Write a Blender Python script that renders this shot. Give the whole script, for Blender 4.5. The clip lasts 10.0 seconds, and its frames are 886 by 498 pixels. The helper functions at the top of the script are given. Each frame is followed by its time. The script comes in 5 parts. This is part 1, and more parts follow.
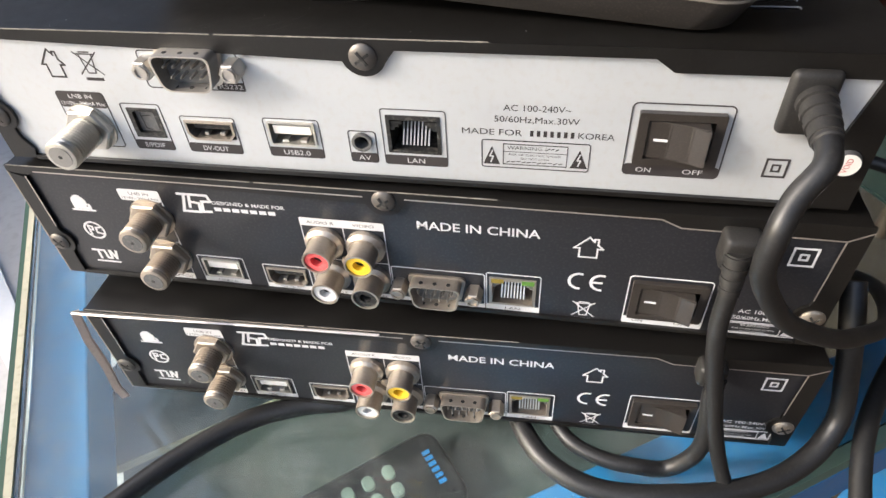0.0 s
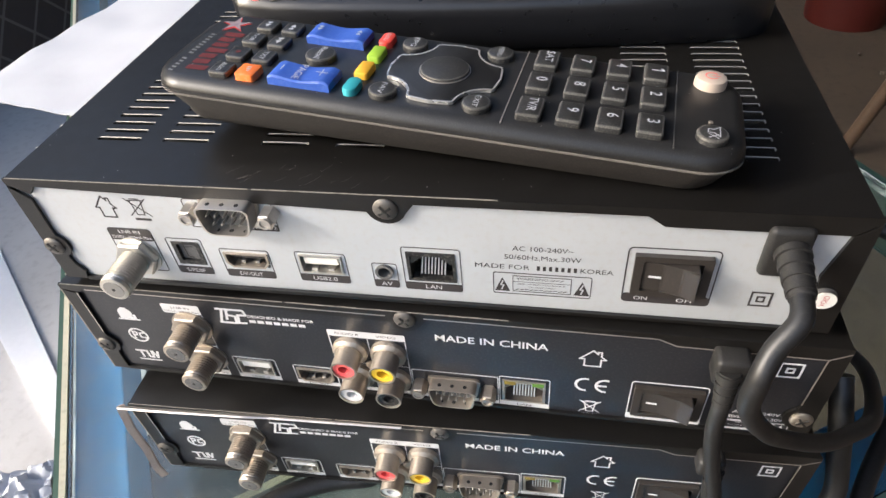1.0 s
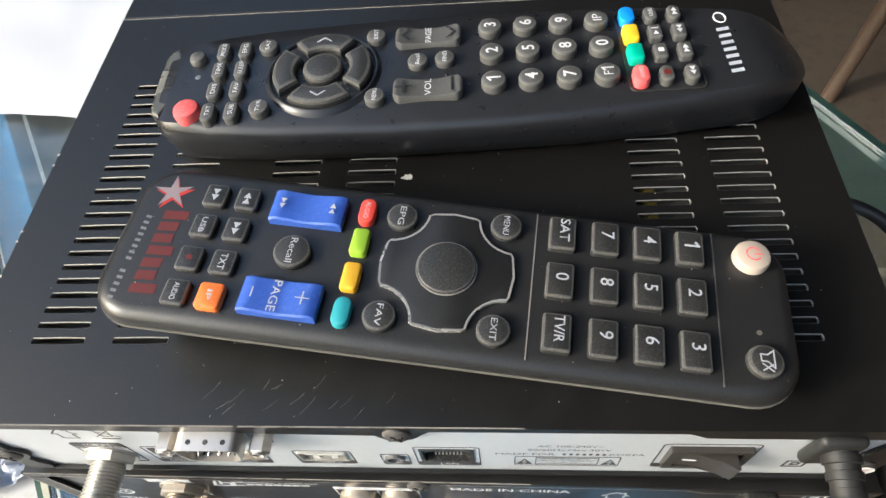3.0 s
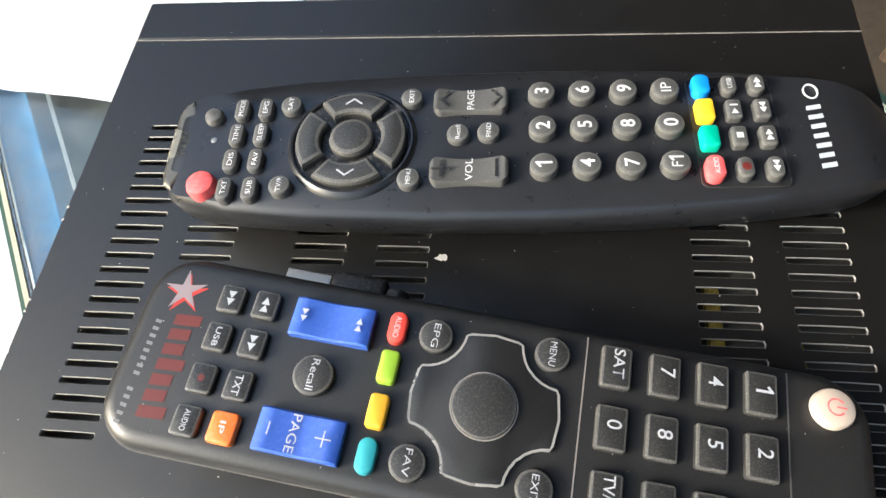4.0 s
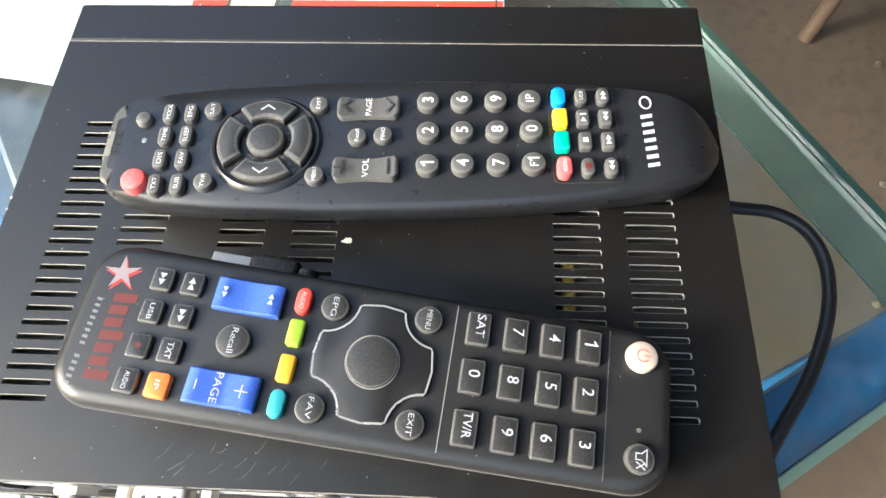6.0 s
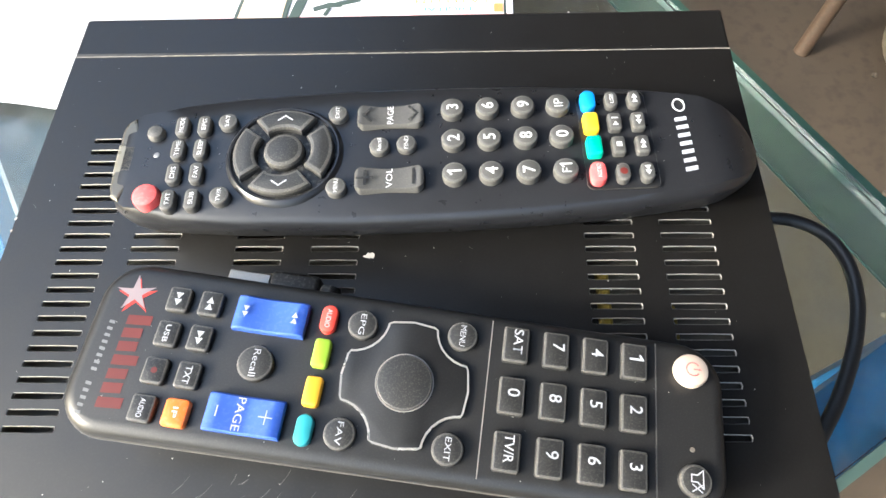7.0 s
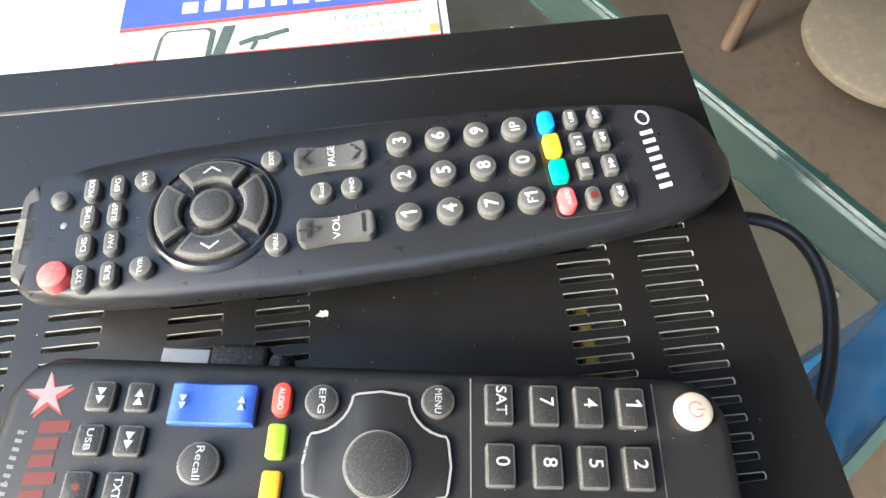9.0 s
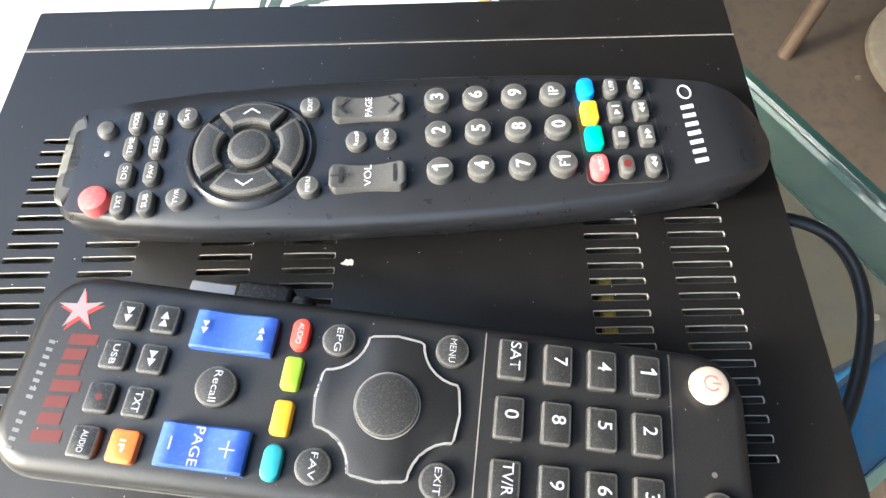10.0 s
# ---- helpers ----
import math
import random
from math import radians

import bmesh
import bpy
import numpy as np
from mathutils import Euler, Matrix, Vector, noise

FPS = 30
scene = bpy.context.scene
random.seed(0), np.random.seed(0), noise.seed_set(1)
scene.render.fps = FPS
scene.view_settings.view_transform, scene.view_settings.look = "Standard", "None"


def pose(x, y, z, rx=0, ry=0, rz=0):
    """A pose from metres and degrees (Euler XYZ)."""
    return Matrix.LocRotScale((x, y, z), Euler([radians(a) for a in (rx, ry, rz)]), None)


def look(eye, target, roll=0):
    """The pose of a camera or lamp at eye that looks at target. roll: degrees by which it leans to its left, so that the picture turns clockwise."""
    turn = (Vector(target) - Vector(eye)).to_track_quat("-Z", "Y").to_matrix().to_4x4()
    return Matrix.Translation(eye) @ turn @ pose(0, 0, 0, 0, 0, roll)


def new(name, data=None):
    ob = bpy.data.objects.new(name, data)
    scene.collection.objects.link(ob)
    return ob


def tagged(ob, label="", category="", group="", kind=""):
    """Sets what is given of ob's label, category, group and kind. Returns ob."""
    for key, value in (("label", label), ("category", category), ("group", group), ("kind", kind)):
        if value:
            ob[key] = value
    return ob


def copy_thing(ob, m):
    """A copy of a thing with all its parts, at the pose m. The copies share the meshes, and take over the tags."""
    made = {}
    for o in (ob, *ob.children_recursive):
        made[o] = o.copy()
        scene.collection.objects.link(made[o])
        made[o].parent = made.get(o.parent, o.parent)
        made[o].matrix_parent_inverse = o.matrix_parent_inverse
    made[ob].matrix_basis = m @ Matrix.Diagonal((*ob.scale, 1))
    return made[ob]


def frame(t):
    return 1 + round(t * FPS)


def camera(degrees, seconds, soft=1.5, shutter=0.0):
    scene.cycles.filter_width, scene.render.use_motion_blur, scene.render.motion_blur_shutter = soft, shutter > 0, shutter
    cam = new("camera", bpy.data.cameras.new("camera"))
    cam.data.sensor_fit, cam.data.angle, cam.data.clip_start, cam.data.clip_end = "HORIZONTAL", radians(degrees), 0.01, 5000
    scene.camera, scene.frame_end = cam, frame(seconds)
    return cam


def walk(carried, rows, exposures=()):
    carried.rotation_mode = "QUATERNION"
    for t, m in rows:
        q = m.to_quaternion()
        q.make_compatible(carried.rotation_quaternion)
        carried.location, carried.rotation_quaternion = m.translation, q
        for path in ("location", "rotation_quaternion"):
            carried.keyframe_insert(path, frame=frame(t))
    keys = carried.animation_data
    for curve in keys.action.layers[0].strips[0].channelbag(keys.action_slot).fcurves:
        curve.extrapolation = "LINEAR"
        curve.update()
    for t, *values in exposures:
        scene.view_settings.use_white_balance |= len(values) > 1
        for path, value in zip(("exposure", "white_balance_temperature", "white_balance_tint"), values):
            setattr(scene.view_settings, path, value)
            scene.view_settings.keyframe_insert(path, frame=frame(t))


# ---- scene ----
cam = camera(69.99, 10.0, soft=1.5)
PATH = [
    (0, (0.16923, -0.14215, 0.20722), (0.09003, 0.21365, -0.13503), -4.01),
    (0.5, (0.17044, -0.14631, 0.23134), (0.08806, 0.20374, -0.11604), -4.35),
    (1, (0.16792, -0.13147, 0.24509), (0.08077, 0.22558, -0.09391), -6.00),
    (1.5, (0.15380, -0.10757, 0.25320), (0.06687, 0.26028, -0.07410), -6.94),
    (2, (0.14091, -0.07869, 0.26167), (0.11157, 0.27874, -0.08674), -6.59),
    (2.2, (0.14019, -0.07481, 0.26595), (0.12392, 0.26497, -0.10051), -6.83),
    (3.3, (0.14801, -0.03039, 0.29269), (0.09458, 0.22453, -0.13411), -9.74),
    (3.5, (0.14625, -0.01851, 0.29072), (0.08863, 0.22846, -0.14020), -10.62),
    (4, (0.14166, -0.00175, 0.29614), (0.07892, 0.22663, -0.14421), -11.94),
    (4.5, (0.14629, 0.00887, 0.31594), (0.10114, 0.22652, -0.13194), -9.19),
    (5, (0.15378, 0.00758, 0.32380), (0.12776, 0.21198, -0.13177), -4.63),
    (5.5, (0.15875, -0.00724, 0.32581), (0.13806, 0.20140, -0.12811), -3.83),
    (5.7, (0.16047, -0.01213, 0.32640), (0.13790, 0.19668, -0.12735), -4.26),
    (6.8, (0.15591, -0.00941, 0.31987), (0.13297, 0.21101, -0.12834), -4.70),
    (7, (0.15095, -0.01001, 0.31663), (0.12887, 0.21445, -0.12961), -5.05),
    (7.5, (0.13722, -0.01127, 0.30677), (0.13244, 0.21078, -0.14119), -4.36),
    (8, (0.12778, -0.01907, 0.28883), (0.14136, 0.21158, -0.15459), -3.51),
    (8.5, (0.13826, -0.00908, 0.29774), (0.15315, 0.21840, -0.14727), -6.39),
    (9, (0.14938, 0.00601, 0.30296), (0.16344, 0.24152, -0.13787), -2.78),
    (9.5, (0.15549, 0.01174, 0.30229), (0.14345, 0.24124, -0.14177), -4.62),
    (10, (0.15057, -0.00291, 0.29945), (0.13831, 0.22836, -0.14368), -3.68),
]
EXPOSURES = [(0, 1.50, 5750, 10), (0.8, 1.42, 5700, 10), (1.5, 1.12, 5600, 8), (2, 0.80, 5500, 6), (2.6, 1.2, 5600, 5), (3.5, 1.68, 5700, 4), (4.5, 2.05, 5700, 4), (5.5, 2.25, 5650, 4), (7, 2.42, 5650, 4), (8, 2.58, 5650, 4), (8.6, 2.52, 5650, 4), (10, 2.5, 5600, 4)]
walk(cam, [(t, look(eye, target, roll)) for t, eye, target, roll in PATH], EXPOSURES)

# ---- world and light ----
world = bpy.data.worlds.new("sky")
scene.world = world
world.use_nodes = True
wt = world.node_tree
sky = wt.nodes.new("ShaderNodeTexSky")
sky.sky_type, sky.sun_disc = "NISHITA", False
SUN_EL, SUN_AZ = 27.0, 201.0        # degrees; azimuth counted from +x towards +y
sky.dust_density, sky.air_density = 7.0, 1.2
sky.sun_elevation, sky.sun_rotation = radians(SUN_EL), radians(90 - SUN_AZ)
wt.links.new(sky.outputs[0], wt.nodes["Background"].inputs[0])
wt.nodes["Background"].inputs[1].default_value = 0.15
sun = new("sun", bpy.data.lights.new("sun", "SUN"))
sun.data.energy, sun.data.angle, sun.data.color = 1.15, radians(7), (1.0, 0.90, 0.78)
to_sun = Vector((math.cos(radians(SUN_AZ)) * math.cos(radians(SUN_EL)), math.sin(radians(SUN_AZ)) * math.cos(radians(SUN_EL)), math.sin(radians(SUN_EL))))
sun.matrix_basis = look(to_sun * 5, (0, 0, 0))

# ---- materials ----
def material(name, colour, rough=0.5, metal=0.0, spots=0.0, spot_colour=(0.4, 0.37, 0.32), scale=900.0, vary=0.15, bump=0.0, bump_scale=2500.0, coat=0.0, trans=0.0):
    """A surface with fine variation, dust specks and relief; scale counts noise cells per metre."""
    m = bpy.data.materials.new(name)
    m.use_nodes = True
    nt = m.node_tree
    b = nt.nodes["Principled BSDF"]
    co = nt.nodes.new("ShaderNodeTexCoord")
    n1 = nt.nodes.new("ShaderNodeTexNoise")
    n1.inputs["Scale"].default_value, n1.inputs["Detail"].default_value = scale / 10, 4
    n2 = nt.nodes.new("ShaderNodeTexNoise")
    n2.inputs["Scale"].default_value, n2.inputs["Detail"].default_value = scale, 3
    for n in (n1, n2):
        nt.links.new(co.outputs["Object"], n.inputs["Vector"])
    lo = nt.nodes.new("ShaderNodeMix")
    lo.data_type = "RGBA"
    lo.inputs[6].default_value = (*[c * (1 - vary) for c in colour], 1)
    lo.inputs[7].default_value = (*[min(1, c * (1 + vary)) for c in colour], 1)
    nt.links.new(n1.outputs[0], lo.inputs[0])
    out = lo.outputs[2]
    if spots > 0:
        ramp = nt.nodes.new("ShaderNodeValToRGB")
        ramp.color_ramp.elements[0].position, ramp.color_ramp.elements[1].position = 0.50, 0.74
        ramp.color_ramp.elements[1].color = (spots, spots, spots, 1)
        nt.links.new(n2.outputs[0], ramp.inputs[0])
        mul = nt.nodes.new("ShaderNodeMath")
        mul.operation = "MULTIPLY_ADD"
        mul.use_clamp = True
        nt.links.new(ramp.outputs[0], mul.inputs[0])
        mul.inputs[1].default_value, mul.inputs[2].default_value = 1.0, 0.0
        d = nt.nodes.new("ShaderNodeMix")
        d.data_type = "RGBA"
        nt.links.new(mul.outputs[0], d.inputs[0])
        nt.links.new(out, d.inputs[6])
        d.inputs[7].default_value = (*spot_colour, 1)
        out = d.outputs[2]
    nt.links.new(out, b.inputs["Base Color"])
    rr = nt.nodes.new("ShaderNodeMapRange")
    rr.inputs[3].default_value, rr.inputs[4].default_value = max(0.02, rough - 0.1), min(1, rough + 0.1)
    nt.links.new(n1.outputs[0], rr.inputs[0])
    nt.links.new(rr.outputs[0], b.inputs["Roughness"])
    b.inputs["Metallic"].default_value, b.inputs["Coat Weight"].default_value, b.inputs["Transmission Weight"].default_value = metal, coat, trans
    if bump > 0:
        n3 = nt.nodes.new("ShaderNodeTexNoise")
        n3.inputs["Scale"].default_value = bump_scale
        nt.links.new(co.outputs["Object"], n3.inputs["Vector"])
        bp = nt.nodes.new("ShaderNodeBump")
        bp.inputs["Strength"].default_value, bp.inputs["Distance"].default_value = bump, 0.0005
        nt.links.new(n3.outputs[0], bp.inputs["Height"])
        nt.links.new(bp.outputs[0], b.inputs["Normal"])
    return m

BLACK_STEEL = material("black_painted_steel", (0.0060, 0.0055, 0.0051), 0.38, spots=0.010, scale=1400, vary=0.3, bump=0.05, bump_scale=5000)
BARE_EDGE = material("worn_bare_steel_edge", (0.50, 0.46, 0.42), 0.35, metal=0.7, scale=600)
DUSTY_SEAM = material("dust_in_seam", (0.20, 0.185, 0.16), 0.8, spots=0.6, spot_colour=(0.03, 0.028, 0.026), scale=500)
SLOT_EDGE = material("pale_slot_edge", (0.21, 0.20, 0.185), 0.5, metal=0.3)
SILVER = material("silver_painted_panel", (0.60, 0.62, 0.64), 0.46, metal=0.45, spots=0.12, spot_colour=(0.45, 0.36, 0.25), scale=500, vary=0.05)
NAVY = material("black_printed_panel", (0.014, 0.015, 0.019), 0.38, spots=0.05, scale=1200, coat=0.2)
INK_DARK = material("dark_ink", (0.035, 0.03, 0.03), 0.5)
INK_WHITE = material("white_ink", (0.62, 0.62, 0.63), 0.5, vary=0.08)
INK_WORN = material("worn_pale_ink", (0.42, 0.43, 0.45), 0.5)
DULL_RED = material("faded_red_print", (0.11, 0.014, 0.010), 0.5)
INK_RED = material("red_ink", (0.45, 0.03, 0.02), 0.5)
CHROME = material("nickel_plating", (0.62, 0.60, 0.55), 0.40, metal=0.9, spots=0.15, spot_colour=(0.3, 0.25, 0.2))
SATIN_TIN = material("satin_tin_shell", (0.52, 0.49, 0.45), 0.36, metal=0.85, spots=0.12, spot_colour=(0.3, 0.25, 0.2))
PLUG_TIN = material("worn_plug_tin", (0.34, 0.33, 0.31), 0.42, metal=0.8, spots=0.2, spot_colour=(0.2, 0.17, 0.13))
DULL_METAL = material("dusty_tin_shell", (0.44, 0.39, 0.33), 0.44, metal=0.85, spots=0.3, spot_colour=(0.30, 0.24, 0.18))
DARK = material("dark_socket_plastic", (0.012, 0.012, 0.012), 0.5, spots=0.2)
GREY_PLASTIC = material("grey_socket_plastic", (0.10, 0.10, 0.10), 0.5, spots=0.2)
WHITE_PLASTIC = material("white_plastic", (0.75, 0.73, 0.68), 0.4, vary=0.05)
BROWN_BLACK = material("worn_switch_plastic", (0.030, 0.026, 0.023), 0.34, spots=0.06, spot_colour=(0.3, 0.24, 0.18), scale=2400)
RUBBER = material("dusty_black_rubber", (0.012, 0.0115, 0.011), 0.55, spots=0.07, spot_colour=(0.22, 0.18, 0.14), scale=2200)
CORD = material("black_cord_sheath", (0.011, 0.011, 0.0115), 0.46, spots=0.05, spot_colour=(0.20, 0.18, 0.15), scale=900)
REMOTE = material("black_remote_plastic", (0.015, 0.0155, 0.018), 0.31, spots=0.012, scale=2500)
REMOTE_Q = material("worn_black_remote_plastic", (0.015, 0.0148, 0.015), 0.40, spots=0.03, scale=2500)
REMOTE_SIDE = material("dusty_remote_side", (0.022, 0.0195, 0.0175), 0.5, spots=0.10, spot_colour=(0.22, 0.18, 0.14), scale=1800)
KEY = material("dusty_rubber_key", (0.066, 0.064, 0.060), 0.50, spots=0.12, spot_colour=(0.32, 0.30, 0.27), scale=2600, vary=0.2)
KEY_DARK = material("dark_rubber_key", (0.022, 0.022, 0.022), 0.42, spots=0.18, spot_colour=(0.30, 0.27, 0.22), scale=2600, vary=0.25)
# Rim colours are paler than the keys to imitate reflections along their edges.
KEY_RIM = material("highlit_key_rim", (0.095, 0.092, 0.086), 0.42, spots=0.25, spot_colour=(0.34, 0.32, 0.28), scale=2600)
KEY_DARK_RIM = material("highlit_dark_key_rim", (0.075, 0.072, 0.066), 0.38, spots=0.30, spot_colour=(0.34, 0.31, 0.26), scale=2600)
RED_KEY = material("coral_red_key", (0.75, 0.10, 0.10), 0.55, spots=0.2, spot_colour=(0.8, 0.4, 0.35))
ORANGE_KEY = material("orange_key", (0.85, 0.18, 0.02), 0.5, spots=0.2)
BLUE_KEY = material("blue_key", (0.035, 0.095, 0.42), 0.5, spots=0.10, spot_colour=(0.3, 0.36, 0.6))
SKY_KEY = material("sky_blue_key", (0.02, 0.25, 0.75), 0.5)
GREEN_KEY = material("green_key", (0.02, 0.42, 0.27), 0.5)
LIME_KEY = material("lime_key", (0.30, 0.48, 0.03), 0.5)
YELLOW_KEY = material("yellow_key", (0.85, 0.55, 0.02), 0.5)
AMBER_KEY = material("amber_key", (0.75, 0.40, 0.02), 0.5)
SCARLET_KEY = material("scarlet_key", (0.72, 0.06, 0.04), 0.5)
CYAN_KEY = material("teal_key", (0.04, 0.31, 0.35), 0.5)
CREAM = material("cream_key", (0.42, 0.345, 0.28), 0.45)
SMOKE = material("smoked_window_plastic", (0.075, 0.07, 0.055), 0.28, coat=0.4)
BLUE_PAINT = material("blue_gloss_paint", (0.03, 0.19, 0.47), 0.35, spots=0.35, spot_colour=(0.12, 0.22, 0.34), scale=160)
PAPER = material("white_paper_sheet", (0.52, 0.53, 0.56), 0.8, vary=0.04, scale=120)
EARTH = material("trodden_earth_floor", (0.060, 0.044, 0.029), 0.9, spots=0.6, spot_colour=(0.038, 0.028, 0.019), scale=38, vary=0.4, bump=0.5, bump_scale=60)
PALE_CONCRETE = material("pale_dusty_concrete", (0.50, 0.485, 0.465), 0.9, spots=0.3, spot_colour=(0.27, 0.25, 0.23), scale=45, vary=0.2, bump=0.3, bump_scale=120)
# Very dark, so that the added walls and roof bounce little light.
PLASTER = material("dark_wall_plaster", (0.045, 0.038, 0.032), 0.9, spots=0.4, spot_colour=(0.04, 0.03, 0.026), scale=30, vary=0.3)
WOOD = material("brown_stool_wood", (0.065, 0.042, 0.026), 0.6, spots=0.3, spot_colour=(0.14, 0.08, 0.05), scale=200)
CARD_WHITE = material("lilac_white_carton_print", (0.74, 0.72, 0.80), 0.4, vary=0.04)
CARD_RED = material("red_carton_print", (0.62, 0.06, 0.03), 0.4)
CARD_BLUE = material("blue_carton_print", (0.05, 0.08, 0.42), 0.4)
CARD_GREEN = material("green_carton_print", (0.12, 0.38, 0.22), 0.4)
CARD_ORANGE = material("orange_carton_print", (0.75, 0.28, 0.10), 0.4)
CARD_SKY = material("light_blue_carton_print", (0.04, 0.24, 0.62), 0.4)
CARD_DARK = material("dark_carton_print", (0.055, 0.075, 0.065), 0.4)
CARD_TAN = material("tan_carton_print", (0.62, 0.48, 0.36), 0.5)
CARD_MAROON = material("dark_red_carton_print", (0.10, 0.022, 0.016), 0.4)
CARD_GREY = material("grey_carton_print", (0.16, 0.17, 0.19), 0.4)
RED_PLASTIC = material("dark_red_plastic", (0.06, 0.008, 0.006), 0.45)
GLASS = bpy.data.materials.new("green_table_glass")
GLASS.use_nodes = True
gb = GLASS.node_tree.nodes["Principled BSDF"]
gb.inputs["Base Color"].default_value, gb.inputs["Roughness"].default_value, gb.inputs["Transmission Weight"].default_value = (0.80, 0.93, 0.88, 1), 0.03, 1.0
# Pale cloudy film: dust, and a painted stand-in for sky reflection streaks.
FILM = bpy.data.materials.new("dust_and_haze_on_glass")
FILM.use_nodes = True
ft = FILM.node_tree
fb = ft.nodes["Principled BSDF"]
fb.inputs["Base Color"].default_value, fb.inputs["Roughness"].default_value = (0.55, 0.58, 0.58, 1), 0.9
fc, fn, fr = ft.nodes.new("ShaderNodeTexCoord"), ft.nodes.new("ShaderNodeTexNoise"), ft.nodes.new("ShaderNodeMapRange")
fn.inputs["Scale"].default_value, fn.inputs["Detail"].default_value, fn.inputs["Distortion"].default_value = 60, 9, 0.6
fr.inputs[1].default_value, fr.inputs[2].default_value, fr.inputs[3].default_value, fr.inputs[4].default_value = 0.35, 0.75, 0.012, 0.070
ft.links.new(fc.outputs["Object"], fn.inputs["Vector"])
ft.links.new(fn.outputs[0], fr.inputs[0])
ft.links.new(fr.outputs[0], fb.inputs["Alpha"])
EDGE_TAPE = material("cream_edge_strip", (0.42, 0.40, 0.30), 0.6, spots=0.4, spot_colour=(0.20, 0.19, 0.12), scale=300, vary=0.2)
TINTED = bpy.data.materials.new("dull_green_side_glass")
TINTED.use_nodes = True
tb = TINTED.node_tree.nodes["Principled BSDF"]
tb.inputs["Base Color"].default_value, tb.inputs["Roughness"].default_value, tb.inputs["Transmission Weight"].default_value = (0.16, 0.24, 0.18, 1), 0.45, 0.7
tb.inputs["Specular IOR Level"].default_value = 0.15
PANE_EDGE = material("pale_green_pane_edge", (0.12, 0.19, 0.15), 0.7, vary=0.3, scale=200)
GLASS_EDGE = material("ground_green_glass_edge", (0.022, 0.060, 0.042), 0.75, vary=0.3, scale=120)

# ---- building helpers ----
MM = 0.001
PANEL = Matrix(((1, 0, 0, 0), (0, 0, -1, 0), (0, 1, 0, 0), (0, 0, 0, 1)))      # drawn x, y on an upright face; z comes out of it

def thing(name, label, category, m=Matrix(), group="", kind=""):
    ob = new(name)
    ob.empty_display_size = 0.02
    ob.matrix_basis = m
    return tagged(ob, label, category, group, kind)

def part(name, bm, mat, parent=None, label="", m=None, smooth=False):
    """One mesh, drawn in the thing's own space (or moved there by m)."""
    if m is not None:
        bm.transform(m)
    bmesh.ops.recalc_face_normals(bm, faces=bm.faces)
    me = bpy.data.meshes.new(name)
    bm.to_mesh(me)
    bm.free()
    for x in (mat if isinstance(mat, (list, tuple)) else [mat]):
        me.materials.append(x)
    if smooth:
        for p in me.polygons:
            p.use_smooth = len(p.vertices) <= 4
        me.set_sharp_from_angle(angle=radians(40))
    ob = new(name, me)
    if parent is not None:
        ob.parent = parent
    if label:
        ob["label"] = label
    return ob

def block(x0, x1, y0, y1, z0, z1, r=0.0, seg=2):
    bm = bmesh.new()
    bmesh.ops.create_cube(bm, size=1)
    bm.transform(Matrix.LocRotScale(((x0 + x1) / 2, (y0 + y1) / 2, (z0 + z1) / 2), None, (x1 - x0, y1 - y0, z1 - z0)))
    if r > 0:
        bmesh.ops.bevel(bm, geom=bm.edges[:], offset=r, segments=seg, profile=0.5, affect="EDGES")
    return bm

def prism(points, z0, z1, r=0.0, seg=3, bottom=False):
    """An outline pulled up from z0 to z1, its upper rim rounded by r."""
    bm = bmesh.new()
    f = bm.faces.new([bm.verts.new((x, y, z0)) for x, y in points])
    top = bmesh.ops.extrude_face_region(bm, geom=[f])["geom"]
    for v in top:
        if isinstance(v, bmesh.types.BMVert):
            v.co.z = z1
    if r > 0:
        es = [e for e in bm.edges if all(abs(v.co.z - z1) < 1e-7 for v in e.verts) or (bottom and all(abs(v.co.z - z0) < 1e-7 for v in e.verts))]
        bmesh.ops.bevel(bm, geom=es, offset=r, segments=seg, profile=0.5, affect="EDGES")
    return bm

def rounded(x0, x1, y0, y1, r, n=5):
    pts = []
    for cx, cy, a in ((x1 - r, y1 - r, 0), (x0 + r, y1 - r, 90), (x0 + r, y0 + r, 180), (x1 - r, y0 + r, 270)):
        pts += [(cx + r * math.cos(radians(a + 90 * i / n)), cy + r * math.sin(radians(a + 90 * i / n))) for i in range(n + 1)]
    return pts

def disc(cx, cy, r, n=24):
    return [(cx + r * math.cos(2 * math.pi * i / n), cy + r * math.sin(2 * math.pi * i / n)) for i in range(n)]

def ringshape(outer, inner, z0, z1):
    """A closed band between two outlines of equal count."""
    bm = bmesh.new()
    a = [[bm.verts.new((x, y, z)) for x, y in o] for z in (z0, z1) for o in (outer, inner)]
    n = len(outer)
    for i in range(n):
        j = (i + 1) % n
        for p, q in ((a[2], a[3]), (a[0], a[2]), (a[3], a[1]), (a[1], a[0])):
            bm.faces.new((p[i], p[j], q[j], q[i]))
    return bm

def frame_line(x0, x1, y0, y1, r, w, z0=0.0, z1=0.00012):
    return ringshape(rounded(x0, x1, y0, y1, r), rounded(x0 + w, x1 - w, y0 + w, y1 - w, max(r - w, 0.0002)), z0, z1)

